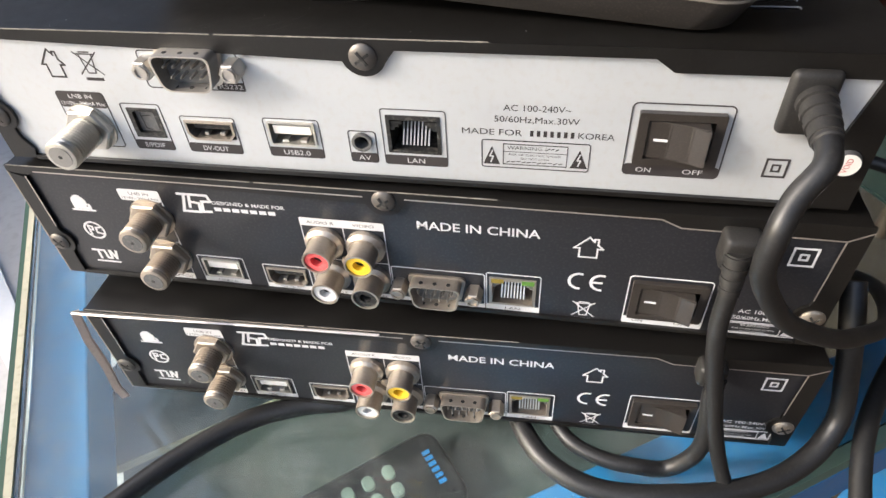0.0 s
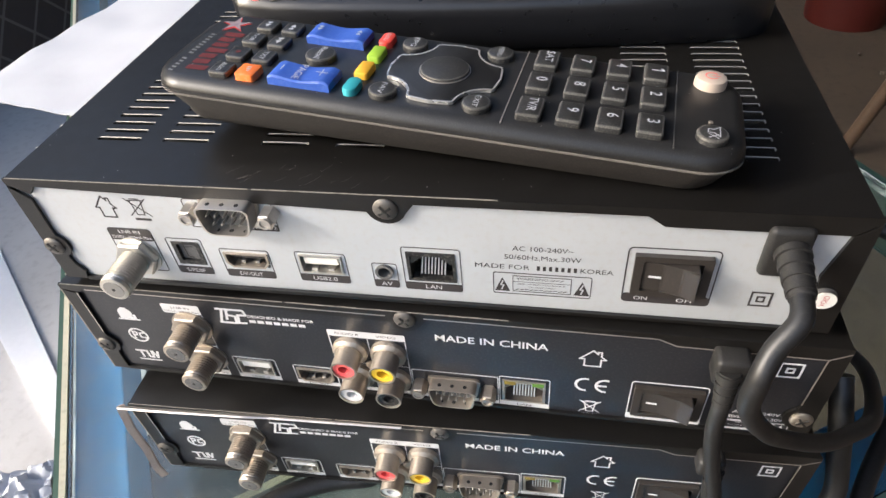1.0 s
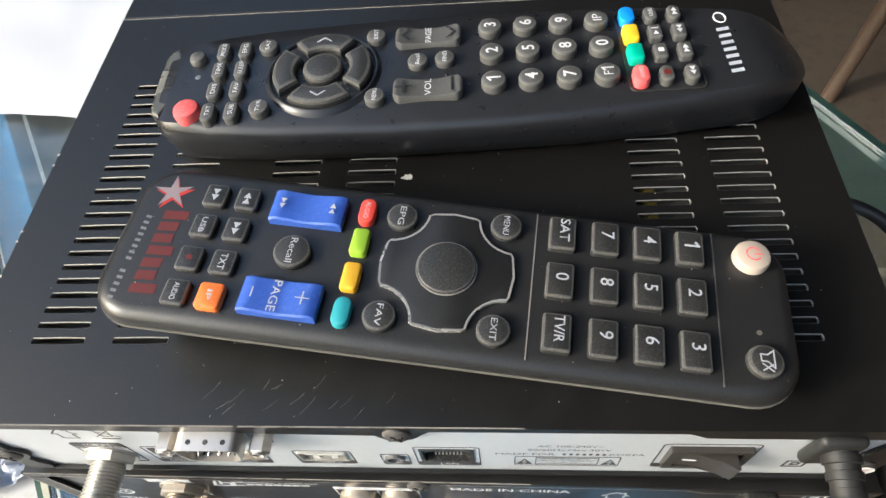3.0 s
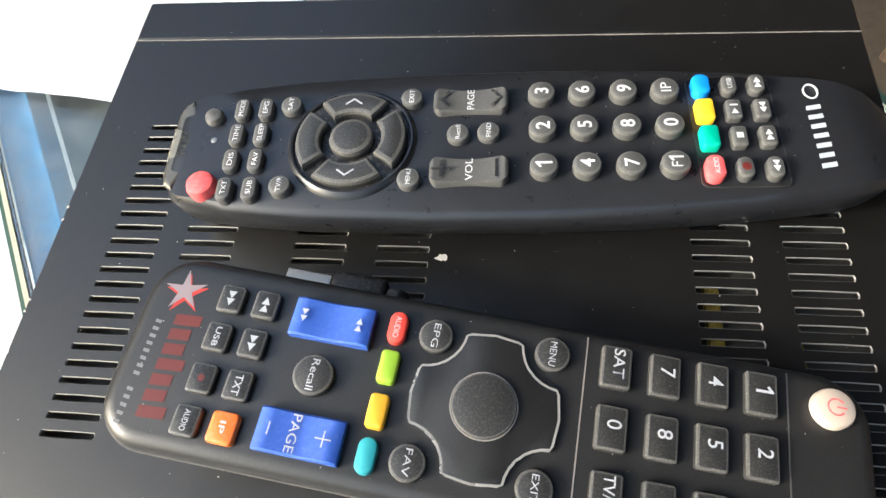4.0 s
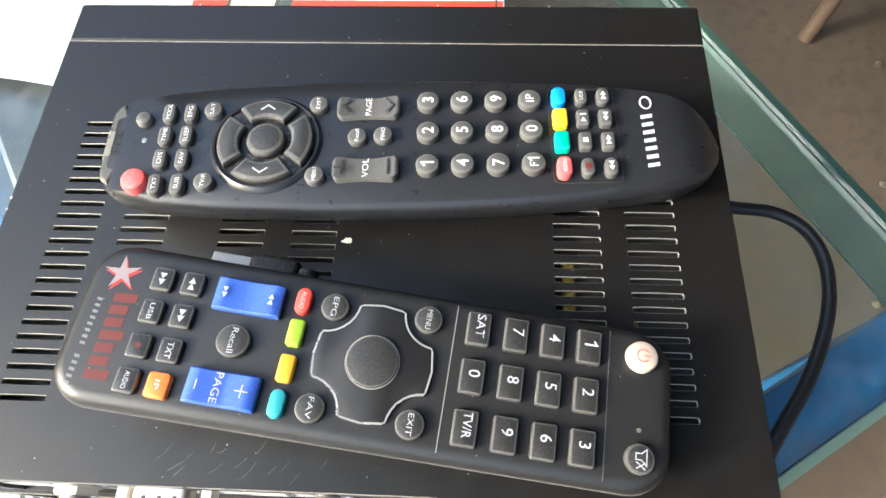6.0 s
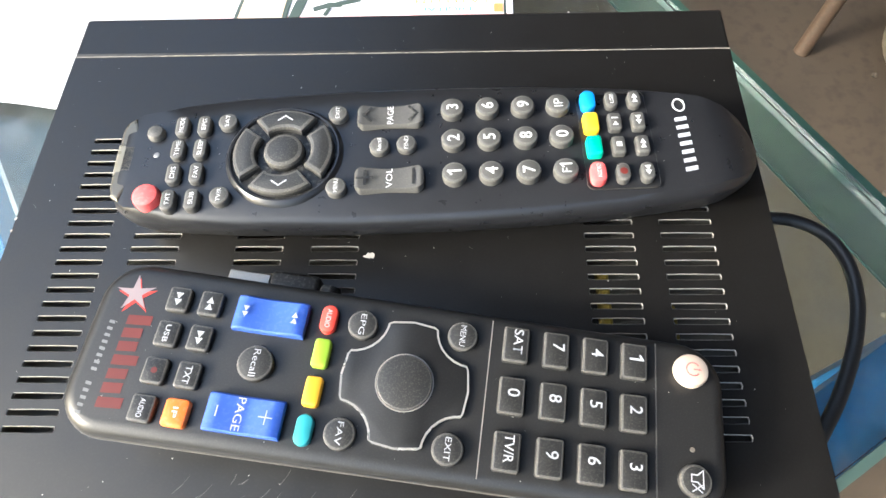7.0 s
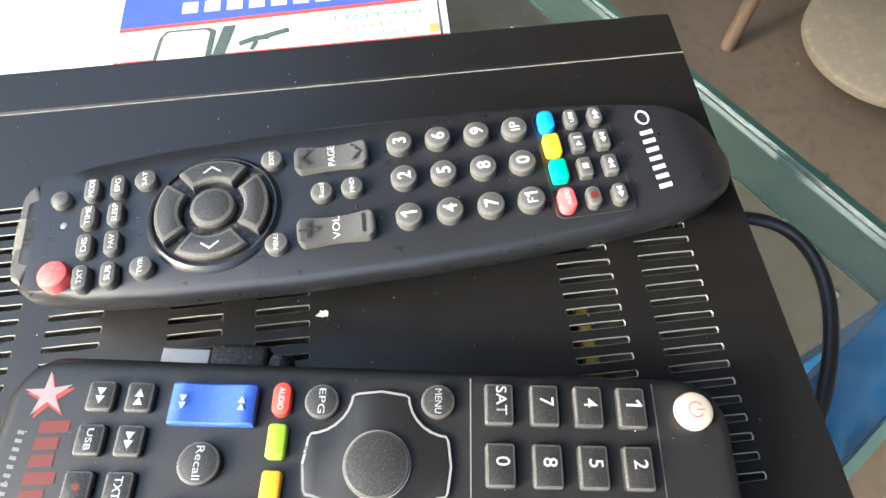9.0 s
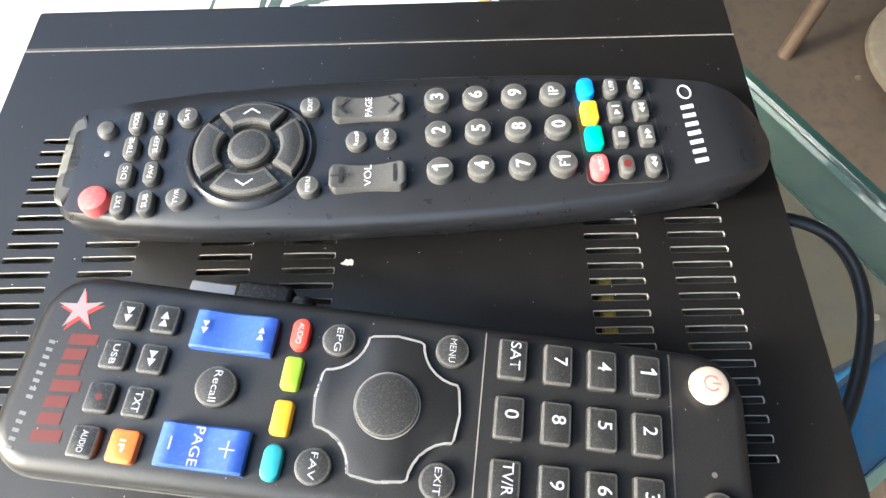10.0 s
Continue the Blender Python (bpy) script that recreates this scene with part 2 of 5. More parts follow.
def lathe(profile, n=24):
    """Turned about z from (radius, height) pairs."""
    bm = bmesh.new()
    rings = [[bm.verts.new((r * math.cos(2 * math.pi * i / n), r * math.sin(2 * math.pi * i / n), z)) for i in range(n)] for r, z in profile]
    for a, b in zip(rings, rings[1:]):
        for i in range(n):
            bm.faces.new((a[i], a[(i + 1) % n], b[(i + 1) % n], b[i]))
    bm.faces.new(rings[0]); bm.faces.new(rings[-1])
    return bm

def joined(*bms):
    me = bpy.data.meshes.new("tmp")
    out = bmesh.new()
    for b in bms:
        b.to_mesh(me)
        out.from_mesh(me)
        b.free()
    bpy.data.meshes.remove(me)
    return out

def shifted(bm, x=0, y=0, z=0, rx=0, ry=0, rz=0):
    bm.transform(pose(x, y, z, rx, ry, rz))
    return bm

def round_corners(pts, r, n=5):
    """An outline with its corners rounded."""
    out = []
    for i, p in enumerate(pts):
        p, a, b = Vector(p), Vector(pts[i - 1]), Vector(pts[(i + 1) % len(pts)])
        u, v = p + (a - p).normalized() * r, p + (b - p).normalized() * r
        out += [tuple((1 - t) ** 2 * u + 2 * t * (1 - t) * p + t * t * v) for t in (k / n for k in range(n + 1))]
    return out

def tube(points, r, n=12, steps=8):
    """A round cord through the points."""
    p = [Vector(q) for q in points]
    p = [p[0] * 2 - p[1]] + p + [p[-1] * 2 - p[-2]]
    line = []
    for i in range(1, len(p) - 2):
        for k in range(steps):
            t = k / steps
            line.append(0.5 * (2 * p[i] + (p[i + 1] - p[i - 1]) * t + (2 * p[i - 1] - 5 * p[i] + 4 * p[i + 1] - p[i + 2]) * t * t + (3 * p[i] - p[i - 1] - 3 * p[i + 1] + p[i + 2]) * t ** 3))
    line.append(p[-2])
    bm = bmesh.new()
    rings, up = [], Vector((0.3, 0.5, 0.8))
    for i, c in enumerate(line):
        d = (line[min(i + 1, len(line) - 1)] - line[max(i - 1, 0)]).normalized()
        s = up.cross(d).normalized()
        up = d.cross(s)
        rings.append([bm.verts.new(c + r * (math.cos(2 * math.pi * k / n) * s + math.sin(2 * math.pi * k / n) * up)) for k in range(n)])
    for a, b in zip(rings, rings[1:]):
        for k in range(n):
            bm.faces.new((a[k], a[(k + 1) % n], b[(k + 1) % n], b[k]))
    bm.faces.new(rings[0]); bm.faces.new(rings[-1])
    return bm

def lettering(text, x, y, size, mat, parent, m=PANEL, width=0.0, turn=0, z=0.00006, bold=0.0, name="printed_text"):
    """Printed words, centred on x, y of a face; width stretches the line to that length."""
    cu = bpy.data.curves.new("words", "FONT")
    cu.body, cu.size, cu.align_x, cu.align_y, cu.offset = text, 1.0, "CENTER", "CENTER", bold
    cu.resolution_u = 3
    ob = bpy.data.objects.new("words", cu)
    scene.collection.objects.link(ob)
    dg = bpy.context.evaluated_depsgraph_get()
    me = bpy.data.meshes.new_from_object(ob.evaluated_get(dg))
    bpy.data.objects.remove(ob)
    bpy.data.curves.remove(cu)
    bm = bmesh.new()
    bm.from_mesh(me)
    bpy.data.meshes.remove(me)
    xs, ys = [v.co.x for v in bm.verts], [v.co.y for v in bm.verts]
    sx = width / (max(xs) - min(xs)) if width else size
    bm.transform(Matrix.Translation((x, y, z)) @ pose(0, 0, 0, 0, 0, turn) @ Matrix.Diagonal((sx, size, 1, 1)) @ Matrix.Translation((-(max(xs) + min(xs)) / 2, -(max(ys) + min(ys)) / 2, 0)))
    return part(name, bm, mat, parent, m=m)

def strokes(lines, w, z=0.00006):
    """Flat printed strokes along point lists."""
    bm = bmesh.new()
    for line in lines:
        for (ax, ay), (bx, by) in zip(line, line[1:]):
            d = Vector((bx - ax, by - ay))
            if d.length < 1e-9:
                continue
            d.normalize()
            nx, ny, ex, ey = -d.y * w / 2, d.x * w / 2, d.x * w * 0.4, d.y * w * 0.4
            bm.faces.new([bm.verts.new((px, py, z)) for px, py in ((ax + nx - ex, ay + ny - ey), (ax - nx - ex, ay - ny - ey), (bx - nx + ex, by - ny + ey), (bx + nx + ex, by + ny + ey))])
            z += 0.000002
    return bm

def patch(points, z=0.00006):
    bm = bmesh.new()
    bm.faces.new([bm.verts.new((x, y, z)) for x, y in points])
    return bm

def pierced(outer, holes, z0, z1):
    """A plate with openings through it."""
    bm = bmesh.new()
    es = []
    for loop in [outer, *holes]:
        vs = [bm.verts.new((x, y, z1)) for x, y in loop]
        es += [bm.edges.new((vs[i], vs[(i + 1) % len(vs)])) for i in range(len(vs))]
    bmesh.ops.triangle_fill(bm, use_beauty=True, edges=es)
    geo = bmesh.ops.extrude_face_region(bm, geom=bm.faces[:])["geom"]
    for v in geo:
        if isinstance(v, bmesh.types.BMVert):
            v.co.z = z0
    return bm

def cavity(points, z0, depth):
    """An open-fronted pocket behind a face."""
    bm = bmesh.new()
    a = [bm.verts.new((x, y, z0)) for x, y in points]
    b = [bm.verts.new((x, y, z0 - depth)) for x, y in points]
    n = len(a)
    for i in range(n):
        bm.faces.new((a[i], a[(i + 1) % n], b[(i + 1) % n], b[i]))
    bm.faces.new(b)
    return bm

def mm(*a):
    return [v * MM for v in a]

# ---- the room ----
TABLE_Z, FLOOR_Z = -0.0186, -0.775
ground = part("floor", block(-6, 4, -3, 6, FLOOR_Z - 0.1, FLOOR_Z), EARTH)
tagged(ground, "brown trodden earth floor, dusty and uneven", "floor", kind="structure")
# Walls added to shut out sky light; the south one stands behind the camera.
for nm, bx in (("wall_east", (3.0, 3.15, -3, 6, FLOOR_Z, 2.2)), ("wall_north", (-1.85, 3.0, 4.0, 4.15, FLOOR_Z, 2.2)), ("unseen_wall_south", (0.9, 3.0, -2.6, -2.45, FLOOR_Z, 2.2))):
    tagged(part(nm, block(*bx), PLASTER), "dark brown plaster wall, added to keep the far side dim", "wall", kind="structure")
tagged(part("kerb", block(-1.95, -1.85, -3.0, 0.79, FLOOR_Z, FLOOR_Z + 0.10, 0.01), PALE_CONCRETE), "low pale concrete kerb", "kerb", kind="structure")
# Added, unseen: the slab's left edge sets how much sky lights the stack.
tagged(part("ceiling", block(-0.25, 3.15, -1.2, 4.15, 2.2, 2.32), PLASTER), "dark brown roof slab, added out of view to cut skylight", "ceiling", kind="structure")

# Added, unseen: this wall blocks the low sun from the far floor.
tagged(part("sun_block_wall", block(-2.75, -2.6, -0.1, 3.6, FLOOR_Z, 1.9), PLASTER), "dark plaster wall, added out of view to keep sun off the floor", "wall", kind="structure")
tagged(part("pavement", block(-1.84, -0.30, -2.9, 2.2, FLOOR_Z, FLOOR_Z + 0.02, 0.004), PALE_CONCRETE), "pale dusty concrete strip beside the table", "pavement", kind="structure")
DARK_SCREEN = material("dark_brown_screen", (0.12, 0.098, 0.082), 0.8, spots=0.3, spot_colour=(0.09, 0.07, 0.05), scale=40)
# The low part carries the lattice; the taller stretch is added to block sky.
west = tagged(part("wall_west", joined(block(-1.95, -1.85, 0.80, 2.30, FLOOR_Z, 1.0), block(-1.95, -1.85, 2.301, 4.15, FLOOR_Z, 2.2)), DARK_SCREEN), "dark brown wall with a pale diamond lattice", "wall", kind="structure")
lat = []
for i in range(-16, 18):
    for s_ in (1, -1):
        a, b = (0.0, 0.2 * i), (3.2, 0.2 * i + s_ * 3.2)
        pts = [(t, a[1] + s_ * t) for t in np.linspace(0, 3.18, 60) if 0.01 < a[1] + s_ * t < 1.75]
        if len(pts) > 1:
            lat.append([pts[0], pts[-1]])
part("lattice", strokes(lat, 0.011, 0.003), material("pale_lattice_paint", (0.26, 0.225, 0.19), 0.7), west, m=Matrix(((0, 0, 1, -1.85), (1, 0, 0, 0.81), (0, 1, 0, FLOOR_Z), (0, 0, 0, 1))))

# ---- glass table ----
TABLE = thing("glass_table", "glass-topped table with a blue painted steel frame", "table", pose(0, 0, FLOOR_Z, 0, 0, 33))
TT = TABLE_Z - FLOOR_Z
X0, X1, Y0, Y1 = -0.056, 0.4395, -0.154, 1.0
def splayed(bm):
    """The table's outer side runs out a little towards its far end."""
    for v in bm.verts:
        if v.co.x > 0.3:
            v.co.x += 0.0489 * (v.co.y - 0.0075)
    return bm
top = part("glass_top", splayed(block(X0 + 0.0022, X1 - 0.0012, Y0 + 0.0012, Y1, TT - 0.010, TT, 0.0008)), GLASS, TABLE, "clear greenish glass sheet")
top.visible_shadow = False
film = part("dust_haze_film", splayed(block(X0 + 0.003, X1 - 0.002, Y0 + 0.002, Y1 - 0.002, TT + 0.0001, TT + 0.0003)), FILM, TABLE, "thin dust on the glass, also imitating hazy sky reflection")
film.visible_shadow = False
part("glass_edge", block(X0 - 0.0042, X0 - 0.0012, Y0, Y1, TT - 0.0102, TT - 0.001), GLASS_EDGE, TABLE, "ground green glass edge")
part("edge_tape", block(X0 - 0.0010, X0 + 0.0020, Y0, Y1, TT - 0.0102, TT + 0.0003), EDGE_TAPE, TABLE, "pale cream strip along the glass edge")
part("glass_edge", splayed(block(X1 - 0.001, X1 + 0.0045, Y0, Y1, TT - 0.0102, TT - 0.001)), GLASS_EDGE, TABLE, "ground green glass edge")
part("glass_edge", block(X0 + 0.0022, X1 - 0.012, Y0 - 0.004, Y0 + 0.001, TT - 0.0102, TT - 0.001), PANE_EDGE, TABLE, "ground green glass edge")
side = part("side_pane", splayed(block(X1 - 0.006, X1 - 0.001, Y0 + 0.02, Y1, TT - 0.045, TT - 0.0104, 0.0005)), TINTED, TABLE, "dull green glass strip under the table's edge")
side.visible_shadow = False
part("pane_edge", splayed(block(X1 - 0.0062, X1 - 0.0008, Y0 + 0.02, Y1, TT - 0.0470, TT - 0.0452)), PANE_EDGE, side, "pale ground lower edge")
for b in ((X0 + 0.0025, X0 + 0.027, Y0 + 0.004, Y1, TT - 0.042, TT - 0.0115), (X0 + 0.028, X1 - 0.016, Y0 - 0.004, Y0 + 0.036, TT - 0.042, TT - 0.0115)):
    part("frame_rail", block(*b, 0.001), BLUE_PAINT, TABLE, "blue painted steel rail, chipped")
for x, y in ((X0 + 0.02, Y0 + 0.02), (X1 - 0.03, Y0 + 0.02), (X0 + 0.02, Y1 - 0.03), (X1 - 0.03, Y1 - 0.03)):
    part("leg", block(x - 0.015, x + 0.015, y - 0.015, y + 0.015, 0, TT - 0.043, 0.002), BLUE_PAINT, TABLE)

part("shelf", block(X0 + 0.028, 0.25, Y0 + 0.037, 0.50, TT - 0.062, TT - 0.045, 0.001), material("dull_green_shelf_board", (0.075, 0.09, 0.088), 0.5, spots=0.4, spot_colour=(0.14, 0.15, 0.14), scale=60, vary=0.4), TABLE, "dull grey-green board under the glass")

# ---- receivers ----
SCREW_STEEL = material("dark_screw_steel", (0.13, 0.12, 0.11), 0.45, metal=0.6, spots=0.15, spot_colour=(0.25, 0.2, 0.15), scale=1500)
def screw(x, y, parent, m, mat=SCREW_STEEL, r=3.6):
    head = joined(shifted(lathe([(r * MM, 0), (r * MM, 0.0006), (r * 0.8 * MM, 0.0013), (r * 0.3 * MM, 0.0015)], 20), x * MM, y * MM, 0.001))
    s = part("screw", head, mat, parent, "dark cross-head screw", m=m, smooth=True)
    part("cross_slot", joined(shifted(block(-0.6 * r * MM, 0.6 * r * MM, -0.00035, 0.00035, 0, 0.0003), x * MM, y * MM, 0.0024, 0, 0, 35), shifted(block(-0.00035, 0.00035, -0.6 * r * MM, 0.6 * r * MM, 0, 0.00032), x * MM, y * MM, 0.0024, 0, 0, 35)), DARK, s, m=m)

def house_mark(cx, cy, s, sx=1.0):
    """The crossed-over indoor-use sign: an outlined house."""
    p = [(-0.62, -0.8), (-0.62, 0.0), (-1.0, 0.0), (0, 1.0), (0.35, 0.62), (0.35, 0.85), (0.62, 0.85), (0.62, 0.36), (1.0, 0.0), (0.62, 0.0), (0.62, -0.8), (-0.62, -0.8)]
    return strokes([[((cx + x * s * sx) * MM, (cy + y * s) * MM) for x, y in p]], 0.00055)

def bin_mark(cx, cy, s):
    q = lambda l: [((cx + x * s) * MM, (cy + y * s) * MM) for x, y in l]
    return joined(strokes([q([(-0.5, 0.85), (-0.3, -0.6), (0.3, -0.6), (0.5, 0.85)]), q([(-0.65, 0.85), (0.65, 0.85)]), q([(-0.4, 1.0), (0.4, 1.0)]), q([(-0.9, 1.0), (0.9, -0.7)]), q([(0.9, 1.0), (-0.9, -0.7)])], 0.0004),
                  patch([((cx + x * s) * MM, (cy + y * s) * MM) for x, y in ((-0.7, -1.2), (0.7, -1.2), (0.7, -0.95), (-0.7, -0.95))]))

def coax(x, y, parent, m, length=16.0, lean=0.0, mat=CHROME):
    t = pose(x * MM, y * MM, 0, 0, lean, 0)
    prof = [(4.4 * MM, 0), (4.5 * MM, 2.8 * MM)]
    for k in range(int((length - 5) / 1.0)):
        prof += [(r_ * MM, (3 + k + dz) * MM) for r_, dz in ((4.1, 0.0), (4.1, 0.25), (4.85, 0.55), (4.85, 0.75))]
    prof += [(4.5 * MM, (length - 1.8) * MM), (4.9 * MM, (length - 1.2) * MM), (4.6 * MM, (length - 0.2) * MM), (4.2 * MM, length * MM)]
    j = part("coax_socket", lathe(prof, 24), mat, parent, "threaded nickel aerial socket", m=m @ t, smooth=True)
    part("hex_nut", prism(disc(0, 0, 7.4 * MM, 6), 0, 3 * MM, 0.5 * MM, 1), mat, j, m=m @ t)
    part("washer", prism(disc(0, 0, 7.6 * MM, 24), 0, 0.6 * MM), mat, j, m=m @ t)
    part("insulator", prism(disc(0, 0, 3.4 * MM, 20), length * MM, (length + 0.15) * MM), GREY_PLASTIC if mat is DULL_METAL else PLUG_TIN, j, m=m @ t)
    part("core_hole", prism(disc(0, 0, 0.6 * MM, 12), (length + 0.15) * MM, (length + 0.25) * MM), DARK, j, m=m @ t)

def serial_port(x, y, parent, m, mat, flip=1):
    w, h = 8.4, 4.5
    shape = lambda k: round_corners([((x + a * k) * MM, (y + b * k) * MM) for a, b in ((-w - 0.4, h + 0.6), (w + 0.4, h + 0.6), (w - 1.4, -h - 0.6), (-w + 1.4, -h - 0.6))], 0.0028)
    s = part("serial_port", joined(ringshape(shape(1.0), shape(0.93), 0.0004, 0.0060), prism(shape(1.12), 0.0002, 0.0010)), mat, parent, "nine-pin serial socket in a tin shell", m=m, smooth=True)
    part("insert", prism(shape(0.92), 0.0008, 0.0014), GREY_PLASTIC, s, m=m)
    for k in range(9):
        px, py = (x - 5.4 + 2.7 * k, y + 1.6) if k < 5 else (x - 4.0 + 2.7 * (k - 5), y - 1.4)
        part("pin", shifted(lathe([(0.42 * MM, 0), (0.42 * MM, 0.0036), (0.2 * MM, 0.0042)], 8), px * MM, py * MM, 0.0012), PLUG_TIN, s, m=m)
    for k in range(6):
        part("dimple", prism(disc((x - 4.5 + 4.5 * (k % 3)) * MM, -0.0038, 0.0007, 10), -0.0001, 0.00008), DARK, s, m=m @ pose(0, (y + (h + 0.6) * (1 if k < 3 else -0.93)) * MM, 0, -90))
    for sx in (-12.4, 12.4):
        part("hex_standoff", joined(shifted(prism(disc(0, 0, 2.9 * MM, 6), 0, 0.0052, 0.0003, 1), (x + sx) * MM, y * MM), shifted(lathe([(2.0 * MM, 0.0052), (2.0 * MM, 0.0058), (1.4 * MM, 0.0058), (1.4 * MM, 0.0054)], 14), (x + sx) * MM, y * MM)), mat, s, m=m)

def usb_port(x0, x1, y0, y1, parent, m):
    s = part("usb_socket", ringshape(rounded(*mm(x0 - 0.3, x1 + 0.3, y0 - 0.3, y1 + 0.3, 0.6)), rounded(*mm(x0 + 0.3, x1 - 0.3, y0 + 0.3, y1 - 0.3, 0.3)), -0.006, 0.0006), CHROME, parent, "metal-shelled usb socket", m=m)
    part("tongue", block(*mm(x0 + 1.2, x1 - 1.2, (y0 + y1) / 2 - 0.3, y1 - 1.3, -6, -0.1)), WHITE_PLASTIC, s, m=m)
    part("spring", joined(*[block(*mm(cx - 1, cx + 1, y0 + 0.4, y0 + 1.2, -3, -0.2), 0.0002) for cx in (x0 + 4, x1 - 4)]), CHROME, s, m=m)

def hdmi_port(x0, x1, y0, y1, parent, m):
    o = lambda k: [(a * MM, b * MM) for a, b in ((x0 + k, y1 - k), (x1 - k, y1 - k), (x1 - k, y0 + 2 + k * 0.4), (x1 - 1.8 - k * 0.4, y0 + k), (x0 + 1.8 + k * 0.4, y0 + k), (x0 + k, y0 + 2 + k * 0.4))]
    s = part("hdmi_socket", ringshape(o(-0.2), o(0.5), -0.006, 0.0006), DULL_METAL, parent, "metal-shelled video socket", m=m)
    part("tongue", block(*mm(x0 + 1.6, x1 - 1.6, (y0 + y1) / 2 - 0.2, (y0 + y1) / 2 + 1.0, -6, -1.2)), DARK, s, m=m)
    part("spring", joined(*[block(*mm(cx - 0.7, cx + 0.7, y0 + 0.7, y0 + 1.7, -3, -0.8), 0.0002) for cx in (x0 + 5, x1 - 4.5)]), PLUG_TIN, s, m=m)

def lan_port(x0, x1, y0, y1, parent, m, shell):
    s = part("lan_socket", joined(ringshape(rounded(*mm(x0, x1, y0, y1, 0.3)), rounded(*mm(x0 + 1.0, x1 - 1.0, y0 + 0.8, y1 - 1.4, 0.3)), -0.008, 0.0003)), shell, parent, "eight-pin network socket", m=m)
    for k in range(3):
        part("latch_step", joined(block(*mm(x0 + 1, x0 + 4.4 - 1.1 * k, y1 - 3.0 - 0.9 * k, y1 - 2.1 - 0.9 * k, -7, -0.3)), block(*mm(x1 - 4.4 + 1.1 * k, x1 - 1, y1 - 3.0 - 0.9 * k, y1 - 2.1 - 0.9 * k, -7, -0.3))), shell if shell is DARK else GREY_PLASTIC, s, m=m)
    for k in range(8):
        cx = (x0 + x1) / 2 - 3.6 + 1.03 * k
        part("contact", shifted(block(*mm(-0.22, 0.22, -3.6, 3.6, -0.2, 0.2)), cx * MM, (y0 + 4.6) * MM, -0.0035, -35), PLUG_TIN if shell is DARK else CHROME, s, m=m)

def rocker(x0, x1, y0, y1, parent, m, up=0.0035):
    s = part("power_switch", joined(ringshape(rounded(*mm(x0, x1, y0, y1, 0.5)), rounded(*mm(x0 + 2.4, x1 - 2.4, y0 + 2, y1 - 2, 0.3)), -0.004, 0.0016), block(*mm(x0 + 0.5, x1 - 0.5, y0 + 0.5, y1 - 0.5, -12, -4))), BROWN_BLACK if m is not None else DARK, parent, "black rocker power switch", m=m)
    w, h = (x1 - x0) / 2 - 2.6, (y1 - y0) / 2 - 2.3
    prof = [(-w, -0.004), (-w, 0.3 * MM), (-w * 0.3, 0.7 * MM), (w * 0.35, 2.2 * MM), (w * 0.86, up + 0.001), (w * 0.86, -0.004)]
    prof = [(a * MM if abs(a) > 0.5 else a, b) for a, b in prof]
    bm = bmesh.new()
    vs = [[bm.verts.new((a, sy * h * MM, b)) for a, b in prof] for sy in (-1, 1)]
    bm.faces.new(vs[0]); bm.faces.new(vs[1])
    for i in range(len(prof)):
        j = (i + 1) % len(prof)
        bm.faces.new((vs[0][i], vs[0][j], vs[1][j], vs[1][i]))
    bmesh.ops.bevel(bm, geom=bm.edges[:], offset=0.0003, segments=2, affect="EDGES")
    k = part("rocker", shifted(bm, (x0 + x1) / 2 * MM, (y0 + y1) / 2 * MM, 0.0008), BROWN_BLACK, s, m=m)
    part("on_mark", shifted(block(*mm(-1.7, 1.7, -0.35, 0.35, 0, 0.25)), (x0 + 6.0) * MM, (y0 + y1) / 2 * MM, 0.00125, 0, -4), INK_WHITE, k, m=m)

def power_plug(x, y, parent, m, size=(12, 12, 12), rx=8, ry=-18, r=5.0, length=15.0, at=(0, 0, 10)):
    """A moulded plug with a ribbed grip; returns where its cord comes out."""
    w, h, d = size
    part("plug", block(*mm(-w / 2, w / 2, -h / 2, h / 2, 0, d), 0.0016, 3), RUBBER, parent, "dusty moulded black plug", m=m @ pose(x * MM, y * MM, 0), smooth=True)
    g = m @ pose((x + at[0]) * MM, (y + at[1]) * MM, at[2] * MM, rx, ry)
    s = part("strain_relief", lathe([(r * 0.92 * MM, 0), (r * 0.82 * MM, length * 0.6 * MM), (r * 0.74 * MM, length * MM), (r * 0.6 * MM, (length + 0.5) * MM)], 20), RUBBER, parent, "ribbed dusty strain relief", m=g, smooth=True)
    n = 4
    for i in range(n):
        q = (r * (1.03 - 0.07 * i)) * MM
        part("rib", shifted(lathe([(q * 0.7, 0), (q, 0.0004), (q, length / n * 0.62 * MM), (q * 0.7, (length / n * 0.62 + 0.4) * MM)], 18), 0, 0, (0.3 + length / n * i) * MM), RUBBER, s, m=g, smooth=True)
    return g @ Vector((0, 0, length * MM))

